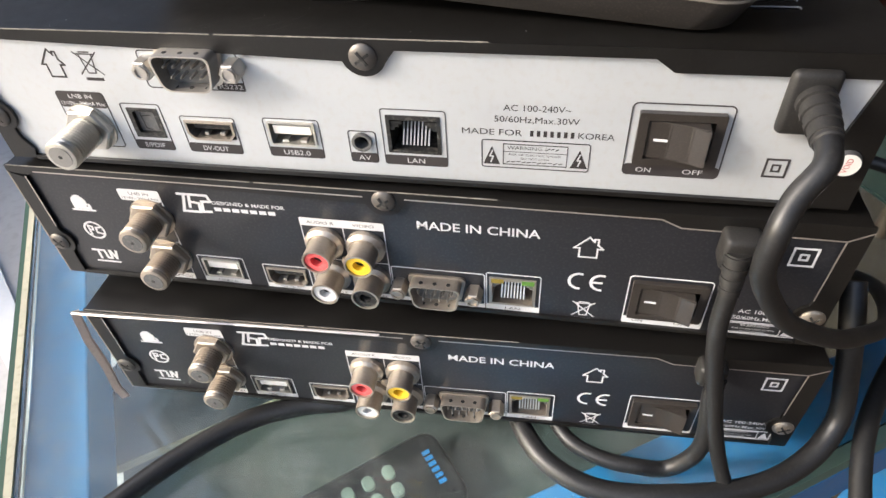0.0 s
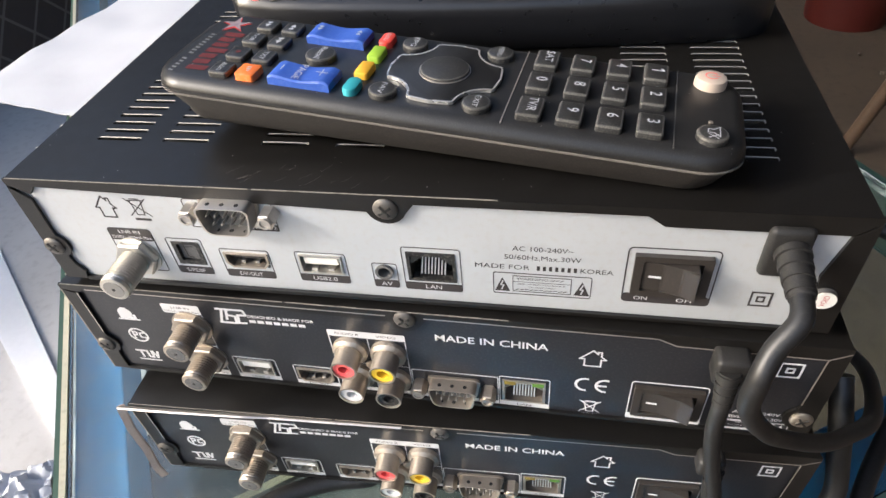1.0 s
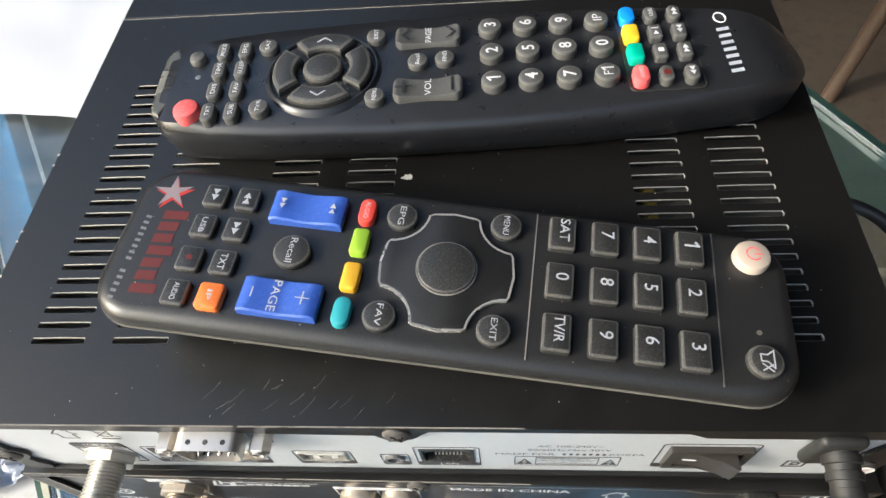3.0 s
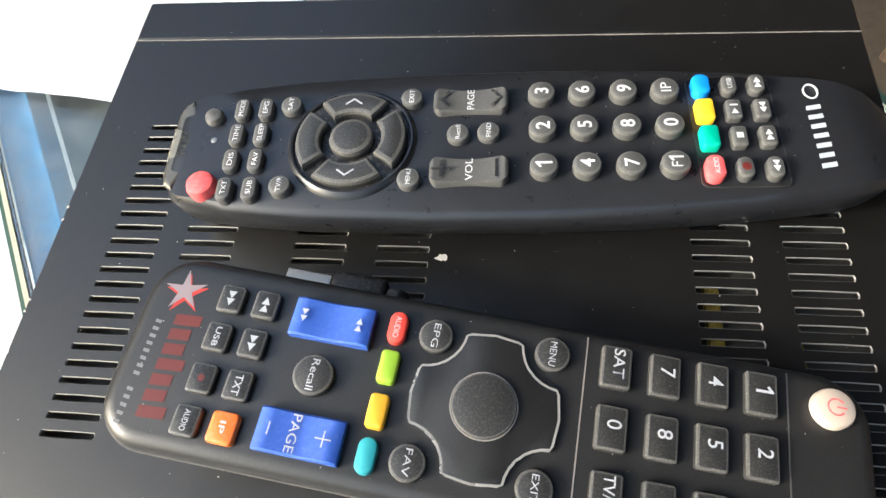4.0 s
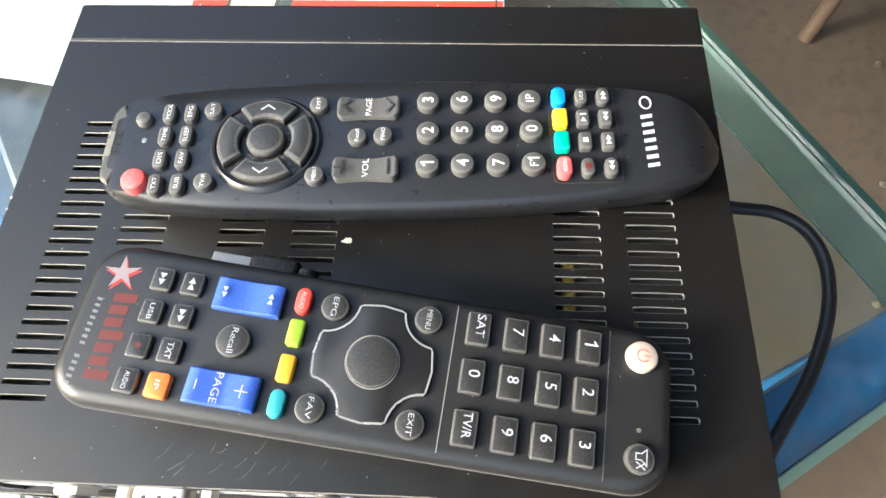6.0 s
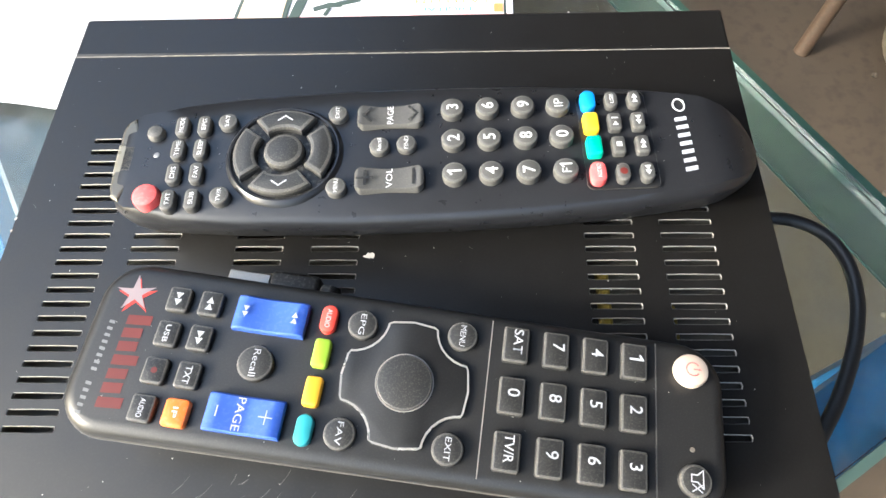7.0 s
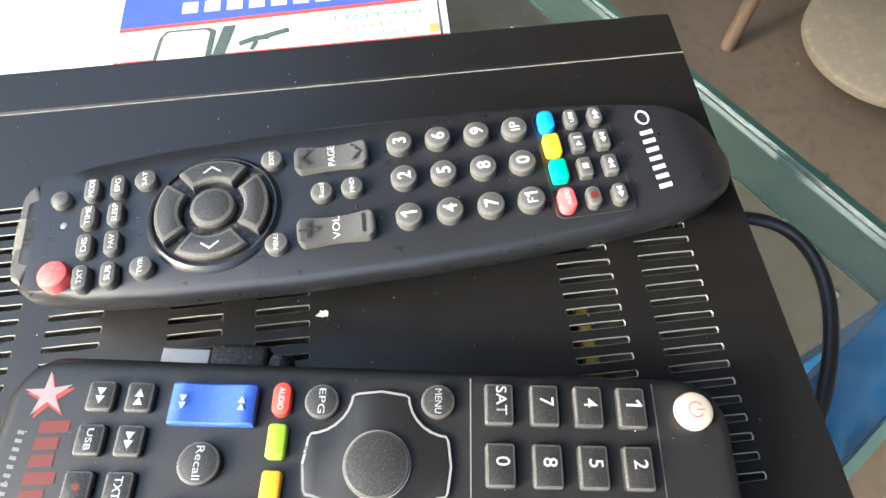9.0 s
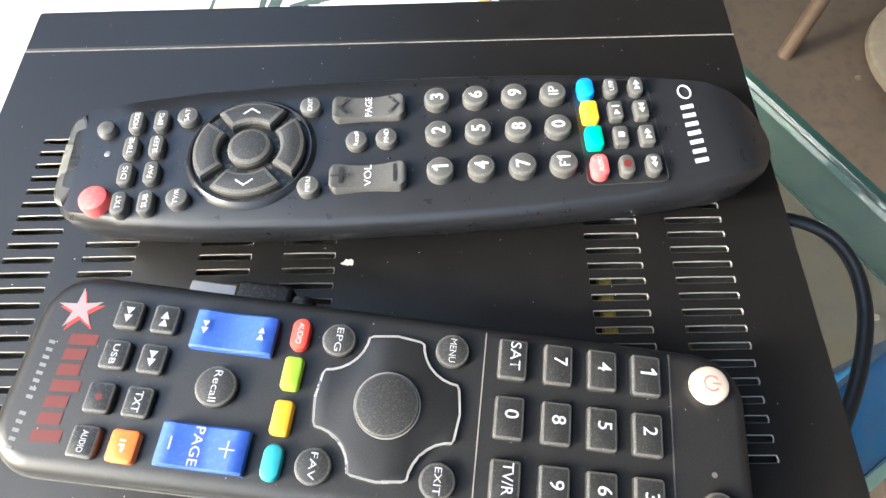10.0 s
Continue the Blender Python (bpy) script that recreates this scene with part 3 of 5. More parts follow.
def slotted_top(x0, x1, y0, y1, z, cols, ya, n, pitch, t=0.0006):
    """The cover's roof with rows of stadium slots through it; second material on the slot walls."""
    bm = bmesh.new()
    hy, r = pitch / 2, 0.00085
    yb = ya + (n - 1) * pitch
    def quad(a, b, c, d):
        bm.faces.new([bm.verts.new((px, py, z)) for px, py in ((a, c), (b, c), (b, d), (a, d))])
    quad(x0, x1, y0, ya - hy)
    quad(x0, x1, yb + hy, y1)
    edge = x0
    for cx, hw in cols:
        quad(edge, cx - hw - 0.001, ya - hy, yb + hy)
        edge = cx + hw + 0.001
        for i in range(n):
            cy = ya + i * pitch
            hx = hw + 0.001
            outer = ((-hx, 0), (-hx, -hy), (0, -hy), (hx, -hy), (hx, 0), (hx, hy), (0, hy), (-hx, hy))
            inner = ((-hw, 0), (-hw + r * 0.32, -r * 0.9), (0, -r), (hw - r * 0.32, -r * 0.9), (hw, 0), (hw - r * 0.32, r * 0.9), (0, r), (-hw + r * 0.32, r * 0.9))
            for k in range(8):
                l = (k + 1) % 8
                mid = [(inner[q][0] * 1.0 + (0.00022 if inner[q][0] > 0 else -0.00022 if inner[q][0] < 0 else 0), inner[q][1] * 1.28) for q in (k, l)]
                bm.faces.new([bm.verts.new((cx + a, cy + b, z)) for a, b in (outer[k], outer[l], mid[1], mid[0])])
                f = bm.faces.new([bm.verts.new((cx + a, cy + b, zz)) for (a, b), zz in ((mid[0], z), (mid[1], z), (inner[l], z - 0.00025), (inner[k], z - 0.00025))])
                f.material_index = 1
                bm.faces.new([bm.verts.new((cx + a, cy + b, zz)) for (a, b), zz in ((inner[k], z - 0.00025), (inner[l], z - 0.00025), (inner[l], z - t), (inner[k], z - t))])
    quad(edge, x1, ya - hy, yb + hy)
    bmesh.ops.remove_doubles(bm, verts=bm.verts, dist=1e-7)
    return bm

SLOTS = [(26.5 * MM, 7.6 * MM), (50.0 * MM, 7.8 * MM), (83.8 * MM, 7.6 * MM), (108.0 * MM, 7.5 * MM), (194.0 * MM, 7.6 * MM), (218.0 * MM, 8.0 * MM)]

def cover(parent, w, depth, h, panel_top, slots=True):
    """Folded black cover, open at the back, on four feet; x from 0 to w, y from 0 to depth, z from 0 to h."""
    f = 0.0200
    if slots:
        part("top_cover", slotted_top(0.0006, w - 0.0006, -0.001, depth - f, h, SLOTS, 22.2 * MM, 22, 4.72 * MM), [BLACK_STEEL, SLOT_EDGE], parent, "black steel cover with rows of vent slots")
    else:
        part("top_cover", block(0.0006, w - 0.0006, -0.001, depth - f, h - 0.0009, h), BLACK_STEEL, parent)
    part("front_bezel", block(0, w, depth - f + 0.0005, depth, 0.001, h, 0.0012), BLACK_STEEL, parent, "black plastic front bezel")
    part("seam", block(0.0004, w - 0.0004, depth - f, depth - f + 0.0005, h - 0.0012, h + 0.00004), DUSTY_SEAM, parent, "dusty pale seam")
    for a in (0, w - 0.001):
        part("side_cover", block(a, a + 0.001, -0.001, depth - f, 0.0, h - 0.0009), BLACK_STEEL, parent)
    part("worn_edge", joined(*[shifted(block(a, b, -0.00016, 0.00016, -0.00016, 0.00016), 0, -0.001, h) for a, b in ((0.001, w * 0.33), (w * 0.335, w * 0.62))]), DUSTY_SEAM, parent, "cover edge worn to bare metal")
    part("base_plate", block(0.001, w - 0.001, 0.0, depth - f, 0.0, 0.0012), BLACK_STEEL, parent)
    for x in (0.03, w - 0.03):
        for y in (0.02, depth - 0.03):
            part("foot", shifted(lathe([(0.006, -FOOT), (0.0075, -0.0005), (0.0075, 0.0)], 16), x, y), DARK, parent)

INNER_BOARD = material("dusty_inner_board", (0.05, 0.048, 0.043), 0.8, spots=0.4, spot_colour=(0.10, 0.10, 0.08), scale=60)
LED_GREEN = material("dull_green_led", (0.10, 0.22, 0.03), 0.5)
COIL_TAPE = material("dull_yellow_tape", (0.20, 0.15, 0.02), 0.6)
def insides(parent, w, h):
    part("inner_tray", block(0.004, w - 0.004, 0.004, 0.15, h - 0.008, h - 0.007), INNER_BOARD, parent)
    for x0, x1, y0, y1 in ((0.1895, 0.1935, 0.045, 0.075), (0.2100, 0.2125, 0.050, 0.062)):
        part("yellow_coil", block(x0, x1, y0, y1, h - 0.0069, h - 0.0035, 0.001), COIL_TAPE, parent, "yellow taped coil seen through the slots")

# silver-backed receiver on top of the stack
FOOT = 0.0026
W1, D1, H1 = 0.2455, 0.1803, 0.043
Z1 = 0.140 - H1
REC_A = thing("satellite_receiver", "black satellite receiver with a silver rear panel, on the stack", "receiver", pose(0, 0, Z1))
cover(REC_A, W1, D1, H1, 0.0405)
insides(REC_A, W1, H1)
MA = Matrix.Translation((0, 0, -Z1)) @ PANEL
ports = {"spdif": (46.9, 56.6, 106.9, 116.7), "hdmi": (64.3, 78.8, 107.4, 113.3), "usb": (89.8, 103.2, 107.2, 114.4), "lan": (124.2, 139.2, 106.5, 118.4), "sw": (189.6, 210.2, 107.9, 123.3)}
holes = [rounded(*mm(*v, 0.3), 1) for v in ports.values()] + [disc(0.1168, 0.1095, 0.0026, 16)]
rear = part("rear_panel", pierced([(a * MM, b * MM) for a, b in ((1.5, 97.5), (244.0, 97.5), (244.0, 139), (1.5, 139))], holes, -0.0008, 0.0), SILVER, REC_A, "silver painted steel rear panel", m=MA)
for k, v in ports.items():
    part("socket_well", cavity(rounded(*mm(*v, 0.3), 1), -0.0008, 0.011), DARK, rear, m=MA)
part("socket_well", cavity(disc(0.1168, 0.1095, 0.0026, 16), -0.0008, 0.010), DARK, rear, m=MA)
tab = lambda cx, cy, r, a0, a1, n=8: [(cx + r * math.cos(radians(a0 + (a1 - a0) * i / n)), cy + r * math.sin(radians(a0 + (a1 - a0) * i / n))) for i in range(n + 1)]
part("rear_flange", prism([(a * MM, b * MM) for a, b in [(0, 139.9), (0, 138), (7, 134.2), (9.5, 137.3), *tab(120.9, 136.0, 6.0, 200, 340), (129, 137.2), (191, 137.2), (195.6, 133.9), (240.0, 133.9), (245.5, 138.5), (245.5, 139.9)]], 0.0002, 0.0012), BLACK_STEEL, REC_A, "black flange round the panel", m=MA)
part("rear_flange", prism([(a * MM, b * MM) for a, b in [(0, 97.3), (8, 97.3), (9, 100.5), (6.5, 104.5), *tab(3.4, 112.4, 5.4, -60, 60), (6.0, 119), (6.0, 132), (0, 137)]], 0.0002, 0.0012), BLACK_STEEL, REC_A, m=MA)
part("rear_flange", prism([(a * MM, b * MM) for a, b in [(245.5, 97.3), (245.5, 137.6), (240.2, 133.5), (236.8, 119), *tab(239.6, 111.5, 5.6, 115, 250), (238.2, 104), (236.5, 100.0), (236.5, 97.3)]], 0.0002, 0.0012), BLACK_STEEL, REC_A, m=MA)
part("bottom_lip", block(*mm(8.5, 236.3, 97.0, 98.4, 0.2, 1.4)), BLACK_STEEL, REC_A, m=MA)
screw(120.9, 135.4, REC_A, MA)
screw(3.4, 112.4, REC_A, MA)
screw(239.6, 112.0, REC_A, MA)
st = part("warranty_sticker", shifted(prism(disc(0, 0, 0.0031, 24), 0, 0.0002), 0.2396, 0.1120, 0.0026), WHITE_PLASTIC, REC_A, "round white paper seal", m=MA)
lettering("VOID", 239.6 * MM, 112.0 * MM, 0.0020, INK_RED, st, MA, 0.0042, 80, z=0.0029, name="sticker_text")
I = lambda bm, nm="printed_mark": part(nm, bm, INK_DARK, rear, m=MA)
I(house_mark(30.3, 129.4, 4.6, 0.78)); I(bin_mark(41.5, 129.6, 3.9))
I(frame_line(*mm(26.0, 41.4, 102.6, 121.2, 1.2, 0.25)))
I(prism([(p[0], p[1]) for p in rounded(*mm(26.0, 41.4, 116.0, 121.2, 1.2))], 0, 0.0001))
lettering("LNB IN", 0.0337, 0.1197, 0.0019, INK_WHITE, rear, MA, 0.0075, z=0.00014)
lettering("13/18V---300mA Max", 0.0337, 0.1174, 0.0018, INK_WHITE, rear, MA, 0.0140, z=0.00014)
for (x0, x1, y0, y1), lab, w in (((45.3, 57.8, 102.6, 118.2), "S/PDIF", 6.5), ((62.8, 79.7, 102.6, 114.9), "DV-OUT", 8), ((88.3, 104.9, 102.8, 115.6), "USB2.0", 8), ((112.8, 120.9, 102.5, 112.9), "AV", 3.6), ((122.8, 140.8, 102.4, 120.3), "LAN", 5)):
    I(frame_line(*mm(x0, x1, y0, y1, 1.0, 0.25)))
    I(prism(rounded(*mm(x0, x1, y0, y0 + 3.2, 0.8)), 0, 0.0001))
    lettering(lab, (x0 + x1) / 2 * MM, (y0 + 1.6) * MM, 0.0023, INK_WHITE, rear, MA, w * MM, z=0.00014)
I(frame_line(*mm(57.3, 86.2, 123.5, 134.7, 1.2, 0.25)))
I(prism(rounded(*mm(78.0, 86.2, 123.5, 126.0, 0.4)), 0, 0.0001))
lettering("RS232", 0.0822, 0.1248, 0.0019, INK_WHITE, rear, MA, 0.0068, z=0.00014)
I(frame_line(*mm(187.6, 212.0, 103.7, 125.4, 1.6, 0.35)))
I(prism(rounded(*mm(187.6, 212.0, 103.7, 107.3, 1.4)), 0, 0.0001))
lettering("ON", 0.1930, 0.1055, 0.0021, INK_WHITE, rear, MA, 0.0038, z=0.00014)
lettering("OFF", 0.2054, 0.1055, 0.0021, INK_WHITE, rear, MA, 0.0050, z=0.00014)
lettering("AC 100-240V~", 0.1645, 0.1222, 0.0026, INK_DARK, rear, MA, 0.0172)
lettering("50/60Hz,Max.30W", 0.1645, 0.1187, 0.0026, INK_DARK, rear, MA, 0.0218)
lettering("MADE FOR", 0.1530, 0.1148, 0.0026, INK_DARK, rear, MA, 0.0160)
for i in range(7):
    I(patch([(a * MM, b * MM) for a, b in ((163.0 + 1.75 * i, 113.9), (163.9 + 1.75 * i, 113.9), (163.9 + 1.75 * i, 115.7), (163.0 + 1.75 * i, 115.7))]), "printed_bar")
lettering("KOREA", 0.1800, 0.1148, 0.0026, INK_DARK, rear, MA, 0.0092)
I(frame_line(*mm(150.2, 179.0, 103.4, 112.4, 0.8, 0.25))); I(frame_line(*mm(156.0, 173.2, 104.6, 111.3, 0.1, 0.2)))
I(strokes([[(0.156, 0.1088), (0.1732, 0.1088)]], 0.0002))
for cx in (153.0, 176.3):
    w = part("warning_triangle", patch([((cx - 2.3) * MM, 0.1045), ((cx + 2.3) * MM, 0.1045), (cx * MM, 0.1103)]), INK_DARK, rear, m=MA)
    part("bolt_mark", strokes([[((cx + 0.2) * MM, 0.1090), ((cx - 0.5) * MM, 0.1071), ((cx + 0.4) * MM, 0.1071), ((cx - 0.2) * MM, 0.1053)]], 0.0004, 0.00014), SILVER, w, m=MA)
lettering("WARNING /", 0.1624, 0.1101, 0.0016, INK_DARK, rear, MA, 0.0105)
lettering("RISK OF ELECTRIC SHOCK", 0.1646, 0.1079, 0.0009, INK_DARK, rear, MA, 0.0140)
lettering("DO NOT OPEN", 0.1646, 0.1067, 0.0009, INK_DARK, rear, MA, 0.0075)
I(joined(strokes([[(0.1700 - 0.0012 * i, 0.1097 + 0.0003 * (i % 2)), (0.1708 - 0.0012 * i, 0.1103)] for i in range(3)], 0.00025), strokes([[(0.1570 + 0.0014 * i, 0.1053 + 0.0002 * (i % 3)), (0.1579 + 0.0014 * i, 0.1057)] for i in range(11)], 0.00028)), "printed_bar")
I(frame_line(*mm(222.2, 227.9, 105.3, 111.1, 0.05, 0.55))); I(frame_line(*mm(223.9, 226.2, 107.0, 109.4, 0.05, 0.5)))
coax(33.0, 109.5, rear, MA)
serial_port(73.0, 131.0, rear, MA, SATIN_TIN)
usb_port(*ports["usb"], rear, MA)
hdmi_port(*ports["hdmi"], rear, MA)
lan_port(*ports["lan"], rear, MA, DARK)
rocker(*ports["sw"], rear, MA)
s = part("optical_socket", ringshape(rounded(*mm(46.9, 56.6, 106.9, 116.7, 0.2)), rounded(*mm(48.3, 55.2, 108.3, 115.6, 0.9)), -0.003, 0.0002), DARK, rear, m=MA)
part("shutter", block(*mm(48.4, 55.1, 108.4, 115.4, -3.4, -1.0)), GREY_PLASTIC, s, m=MA)
part("shutter_mark", strokes([[(0.0500, 0.1145), (0.0503, 0.1095), (0.0520, 0.1090)], [(0.0503, 0.1135), (0.0530, 0.1138)]], 0.0003, -0.0009), DARK, s, m=MA)
part("jack_ring", shifted(ringshape(disc(0, 0, 0.0029, 20), disc(0, 0, 0.0021, 20), -0.003, 0.0010), 0.1168, 0.1095), GREY_PLASTIC, rear, m=MA)
exit_a = power_plug(226.0, 128.0, REC_A, MA, (11, 16.4, 3.4), 6, -2, 4.3, 15.0, (0.8, 1.5, 3.0))

# the two black-backed receivers beneath
FOOT = 0.0080
W2, D2, H2 = 0.258, 0.185, 0.0485
Z2 = 0.0460
REC_B = thing("satellite_receiver", "black satellite receiver with a black printed rear panel, in the stack", "receiver", pose(-0.005, -0.0013, Z2, 0, 0, -0.4), "black-backed receivers")
cover(REC_B, W2, D2, H2, 0.0465, slots=False)
MB = Matrix.Translation((0.005, 0, -Z2)) @ PANEL
pb = {"usb": (52.2, 65.6, 50.6, 58.3), "hdmi": (75.7, 89.4, 49.4, 56.8), "lan": (152.5, 167.5, 50.0, 62.4), "sw": (196.4, 218.4, 51.0, 66.8)}
rearb = part("rear_panel", pierced([(a * MM, b * MM) for a, b in ((-3.5, 46.5), (251.5, 46.5), (251.5, 93.8), (-3.5, 93.8))], [rounded(*mm(*v, 0.3), 1) for v in pb.values()], -0.0008, 0.0), NAVY, REC_B, "black rear panel with white print", m=MB)
for v in pb.values():
    part("socket_well", cavity(rounded(*mm(*v, 0.3), 1), -0.0008, 0.011), DARK, rearb, m=MB)
fl = [prism([(a * MM, b * MM) for a, b in [(-5, 94.4), (-5, 92), (2, 91.0), (5, 92.6), *tab(121.5, 91.6, 6.0, 200, 340), (130, 92.4), (200, 92.2), (205.6, 89.6), (247.5, 89.2), (253, 92.5), (253, 94.4)]], 0.0002, 0.0012),
      prism([(a * MM, b * MM) for a, b in [(-5, 46.2), (1.5, 46.2), (1.5, 55), *tab(-1.3, 61.5, 5.4, -55, 60), (0.8, 68), (0.8, 90), (-5, 91.8)]], 0.0002, 0.0012),
      prism([(a * MM, b * MM) for a, b in [(253, 46.2), (253, 92.2), (247.8, 88.8), (247.0, 66), *tab(248.8, 58.3, 5.6, 115, 245), (247.2, 50), (247.2, 46.2)]], 0.0002, 0.0012)]
for q in fl:
    part("rear_flange", q, BLACK_STEEL, REC_B, "black flange with worn pale edges", m=MB)
for line in ([(5, 92.5), (115, 92.3)], [(128, 92.3), (200, 92.1), (205.6, 89.5), (247.5, 89.1), (252.8, 92.4)], [(247.5, 88.7), (246.8, 66)], [(-4.8, 92), (-4.8, 46.4)], [(0.9, 90.5), (0.9, 69)]):
    part("worn_edge", strokes([[(a * MM, b * MM) for a, b in line]], 0.00045, 0.00126), BARE_EDGE if line[0][0] > -4 else DULL_METAL, REC_B, "paint worn to bare metal", m=MB)
part("bottom_lip", block(*mm(1.7, 247, 46.0, 47.4, 0.2, 1.2)), BLACK_STEEL, REC_B, m=MB)
screw(121.5, 91.3, REC_B, MB)
screw(-1.3, 61.5, REC_B, MB)
screw(248.8, 58.3, REC_B, MB, DULL_METAL)
J = lambda bm, nm="printed_mark": part(nm, bm, INK_WHITE, rearb, m=MB)
q2 = lambda l: [(a * MM, b * MM) for a, b in l]
J(joined(prism(disc(0.0145, 0.0800, 0.0028, 16), 0, 0.0001), patch(q2([(13.6, 83), (16, 83), (15.2, 81.5), (14, 81.5)])), patch(q2([(10.5, 76.2), (19.4, 76.2), (19.4, 77), (10.5, 77)])), strokes([q2([(12.2, 79), (12.2, 77.6), (17.8, 77.6), (17.8, 79)])], 0.0011)), "printed_emblem")
J(joined(ringshape(disc(0.0145, 0.0674, 0.0040, 24), disc(0.0145, 0.0674, 0.0033, 24), 0, 0.0001), strokes([q2([(12.6, 65.4), (12.6, 69.4), (14.2, 69.0), (14.0, 67.6), (12.8, 67.4)]), q2([(17.4, 69), (15.4, 68.6), (15.2, 66.4), (17.2, 66)])], 0.0008)), "printed_emblem")
J(joined(strokes([q2([(9, 57.6), (13, 57.6)]), q2([(11, 57.6), (11, 53.8)]), q2([(13.6, 57.6), (13.8, 54), (15.4, 54), (15.6, 57.6)]), q2([(16, 57.6), (17.2, 54), (18.2, 57.6)])], 0.0010), patch(q2([(8.5, 51.8), (18.2, 51.8), (18.2, 52.6), (8.5, 52.6)]))), "printed_emblem")
J(prism(rounded(*mm(31.5, 46.2, 82.6, 87.2, 0.8)), 0, 0.0001)); J(prism(rounded(*mm(37.0, 46.0, 46.8, 50.2, 0.6)), 0, 0.0001)); J(strokes([q2([(46.1, 84), (46.1, 48)]), q2([(33, 65), (46.1, 65)])], 0.00025))
lettering("LNB IN", 0.0388, 0.0856, 0.0016, INK_DARK, rearb, MB, 0.007, z=0.00014)
lettering("13/18V---300mA Max", 0.0388, 0.0837, 0.0014, INK_DARK, rearb, MB, 0.013, z=0.00014)
lettering("LOOP OUT", 0.0416, 0.0485, 0.0018, INK_DARK, rearb, MB, 0.0075, z=0.00014)
J(joined(strokes([q2([(53, 87), (63, 87), (63.6, 84.8)]), q2([(55, 86.4), (53.2, 80)]), q2([(53, 80), (59, 80), (59.4, 83.6), (57, 84)]), q2([(63.4, 84.6), (60.6, 84.4), (60, 80.2), (62.8, 80.4)]), q2([(56.8, 86.4), (55.8, 81.8)])], 0.0010)), "printed_emblem")
lettering("DESIGNED & MADE FOR", 0.0763, 0.0843, 0.0019, INK_WHITE, rearb, MB, 0.0245, bold=0.02)
for i in range(7):
    J(patch(q2([(64.2 + 3.05 * i, 80.9), (66.6 + 3.05 * i, 80.9), (66.6 + 3.05 * i, 82.4), (64.2 + 3.05 * i, 82.4)])), "printed_bar")
lettering("MADE IN CHINA", 0.1491, 0.0819, 0.0046, INK_WHITE, rearb, MB, 0.0372, bold=0.012)
for (x0, x1, y0, y1), lab, w in (((50.2, 67.6, 46.6, 60.0), "USB2.0", 7), ((74.2, 91.2, 46.4, 58.5), "DV-OUT", 7.5), ((151.5, 169.0, 46.8, 64.2), "LAN", 5)):
    J(frame_line(*mm(x0, x1, y0, y1, 0.8, 0.3)))
    J(prism(rounded(*mm(x0, x1, y0, y0 + 2.9, 0.5)), 0, 0.0001))
    lettering(lab, (x0 + x1) / 2 * MM, (y0 + 1.5) * MM, 0.0018, INK_DARK, rearb, MB, w * MM, z=0.00014)
J(frame_line(*mm(92.4, 119.9, 46.6, 81.2, 0.8, 0.3))); J(prism(rounded(*mm(92.4, 119.9, 78.0, 81.2, 0.6)), 0, 0.0001)); J(prism(rounded(*mm(92.4, 119.9, 46.6, 49.2, 0.5)), 0, 0.0001)); J(strokes([q2([(106.4, 78), (106.4, 49)]), q2([(92.5, 63.8), (119.8, 63.8)])], 0.00035))
for lab, x, y, w in (("AUDIO R", 99.2, 79.6, 9), ("VIDEO", 113.2, 79.6, 7), ("AUDIO L", 99.5, 47.9, 8), ("COAXIAL", 113.4, 47.9, 9)):
    lettering(lab, x * MM, y * MM, 0.0017, INK_DARK, rearb, MB, w * MM, z=0.00014)
J(frame_line(*mm(120.2, 151.2, 46.6, 63.2, 1.0, 0.3))); J(prism(rounded(*mm(120.2, 151.2, 46.6, 49.0, 0.5)), 0, 0.0001))
lettering("RS232", 0.1356, 0.0478, 0.0018, INK_DARK, rearb, MB, 0.008, z=0.00014)
J(house_mark(181.9, 78.0, 4.4, 0.95))
J(strokes([[((x0 + 3.0 * math.cos(radians(a))) * MM, (64.0 + 3.2 * math.sin(radians(a))) * MM) for a in range(75, 290, 18)] for x0 in (180.4, 187.0)] + [q2([(184.2, 64), (187.2, 64)])], 0.0009), "printed_sign")
J(bin_mark(182.9, 50.9, 3.8))
J(frame_line(*mm(195.2, 219.6, 47.2, 68.6, 1.4, 0.35)), "printed_frame"); J(prism(rounded(*mm(195.2, 219.6, 47.2, 50.4, 0.8)), 0, 0.0001))
lettering("ON", 0.2000, 0.0488, 0.0018, INK_DARK, rearb, MB, 0.0034, z=0.00014); lettering("OFF", 0.2135, 0.0488, 0.0018, INK_DARK, rearb, MB, 0.0046, z=0.00014)
J(frame_line(*mm(236.2, 243.0, 77.8, 84.8, 0.05, 0.6))); J(frame_line(*mm(238.3, 240.9, 80.0, 82.6, 0.05, 0.6)))
lettering("AC 100-240V~", 0.2365, 0.0575, 0.0022, INK_WHITE, rearb, MB, 0.0160, bold=0.01)
lettering("50/60Hz,Max.30W", 0.2365, 0.0545, 0.0022, INK_WHITE, rearb, MB, 0.0180, bold=0.01)
J(frame_line(*mm(222.6, 247.0, 47.2, 52.8, 0.8, 0.3))); J(frame_line(*mm(227.0, 242.6, 47.8, 52.2, 0.1, 0.2)))
lettering("WARNING", 0.2348, 0.0513, 0.0013, INK_WHITE, rearb, MB, 0.0085)
lettering("RISK OF ELECTRIC SHOCK", 0.2348, 0.0497, 0.0008, INK_WHITE, rearb, MB, 0.0125)
lettering("DO NOT OPEN", 0.2348, 0.0485, 0.0008, INK_WHITE, rearb, MB, 0.0075)
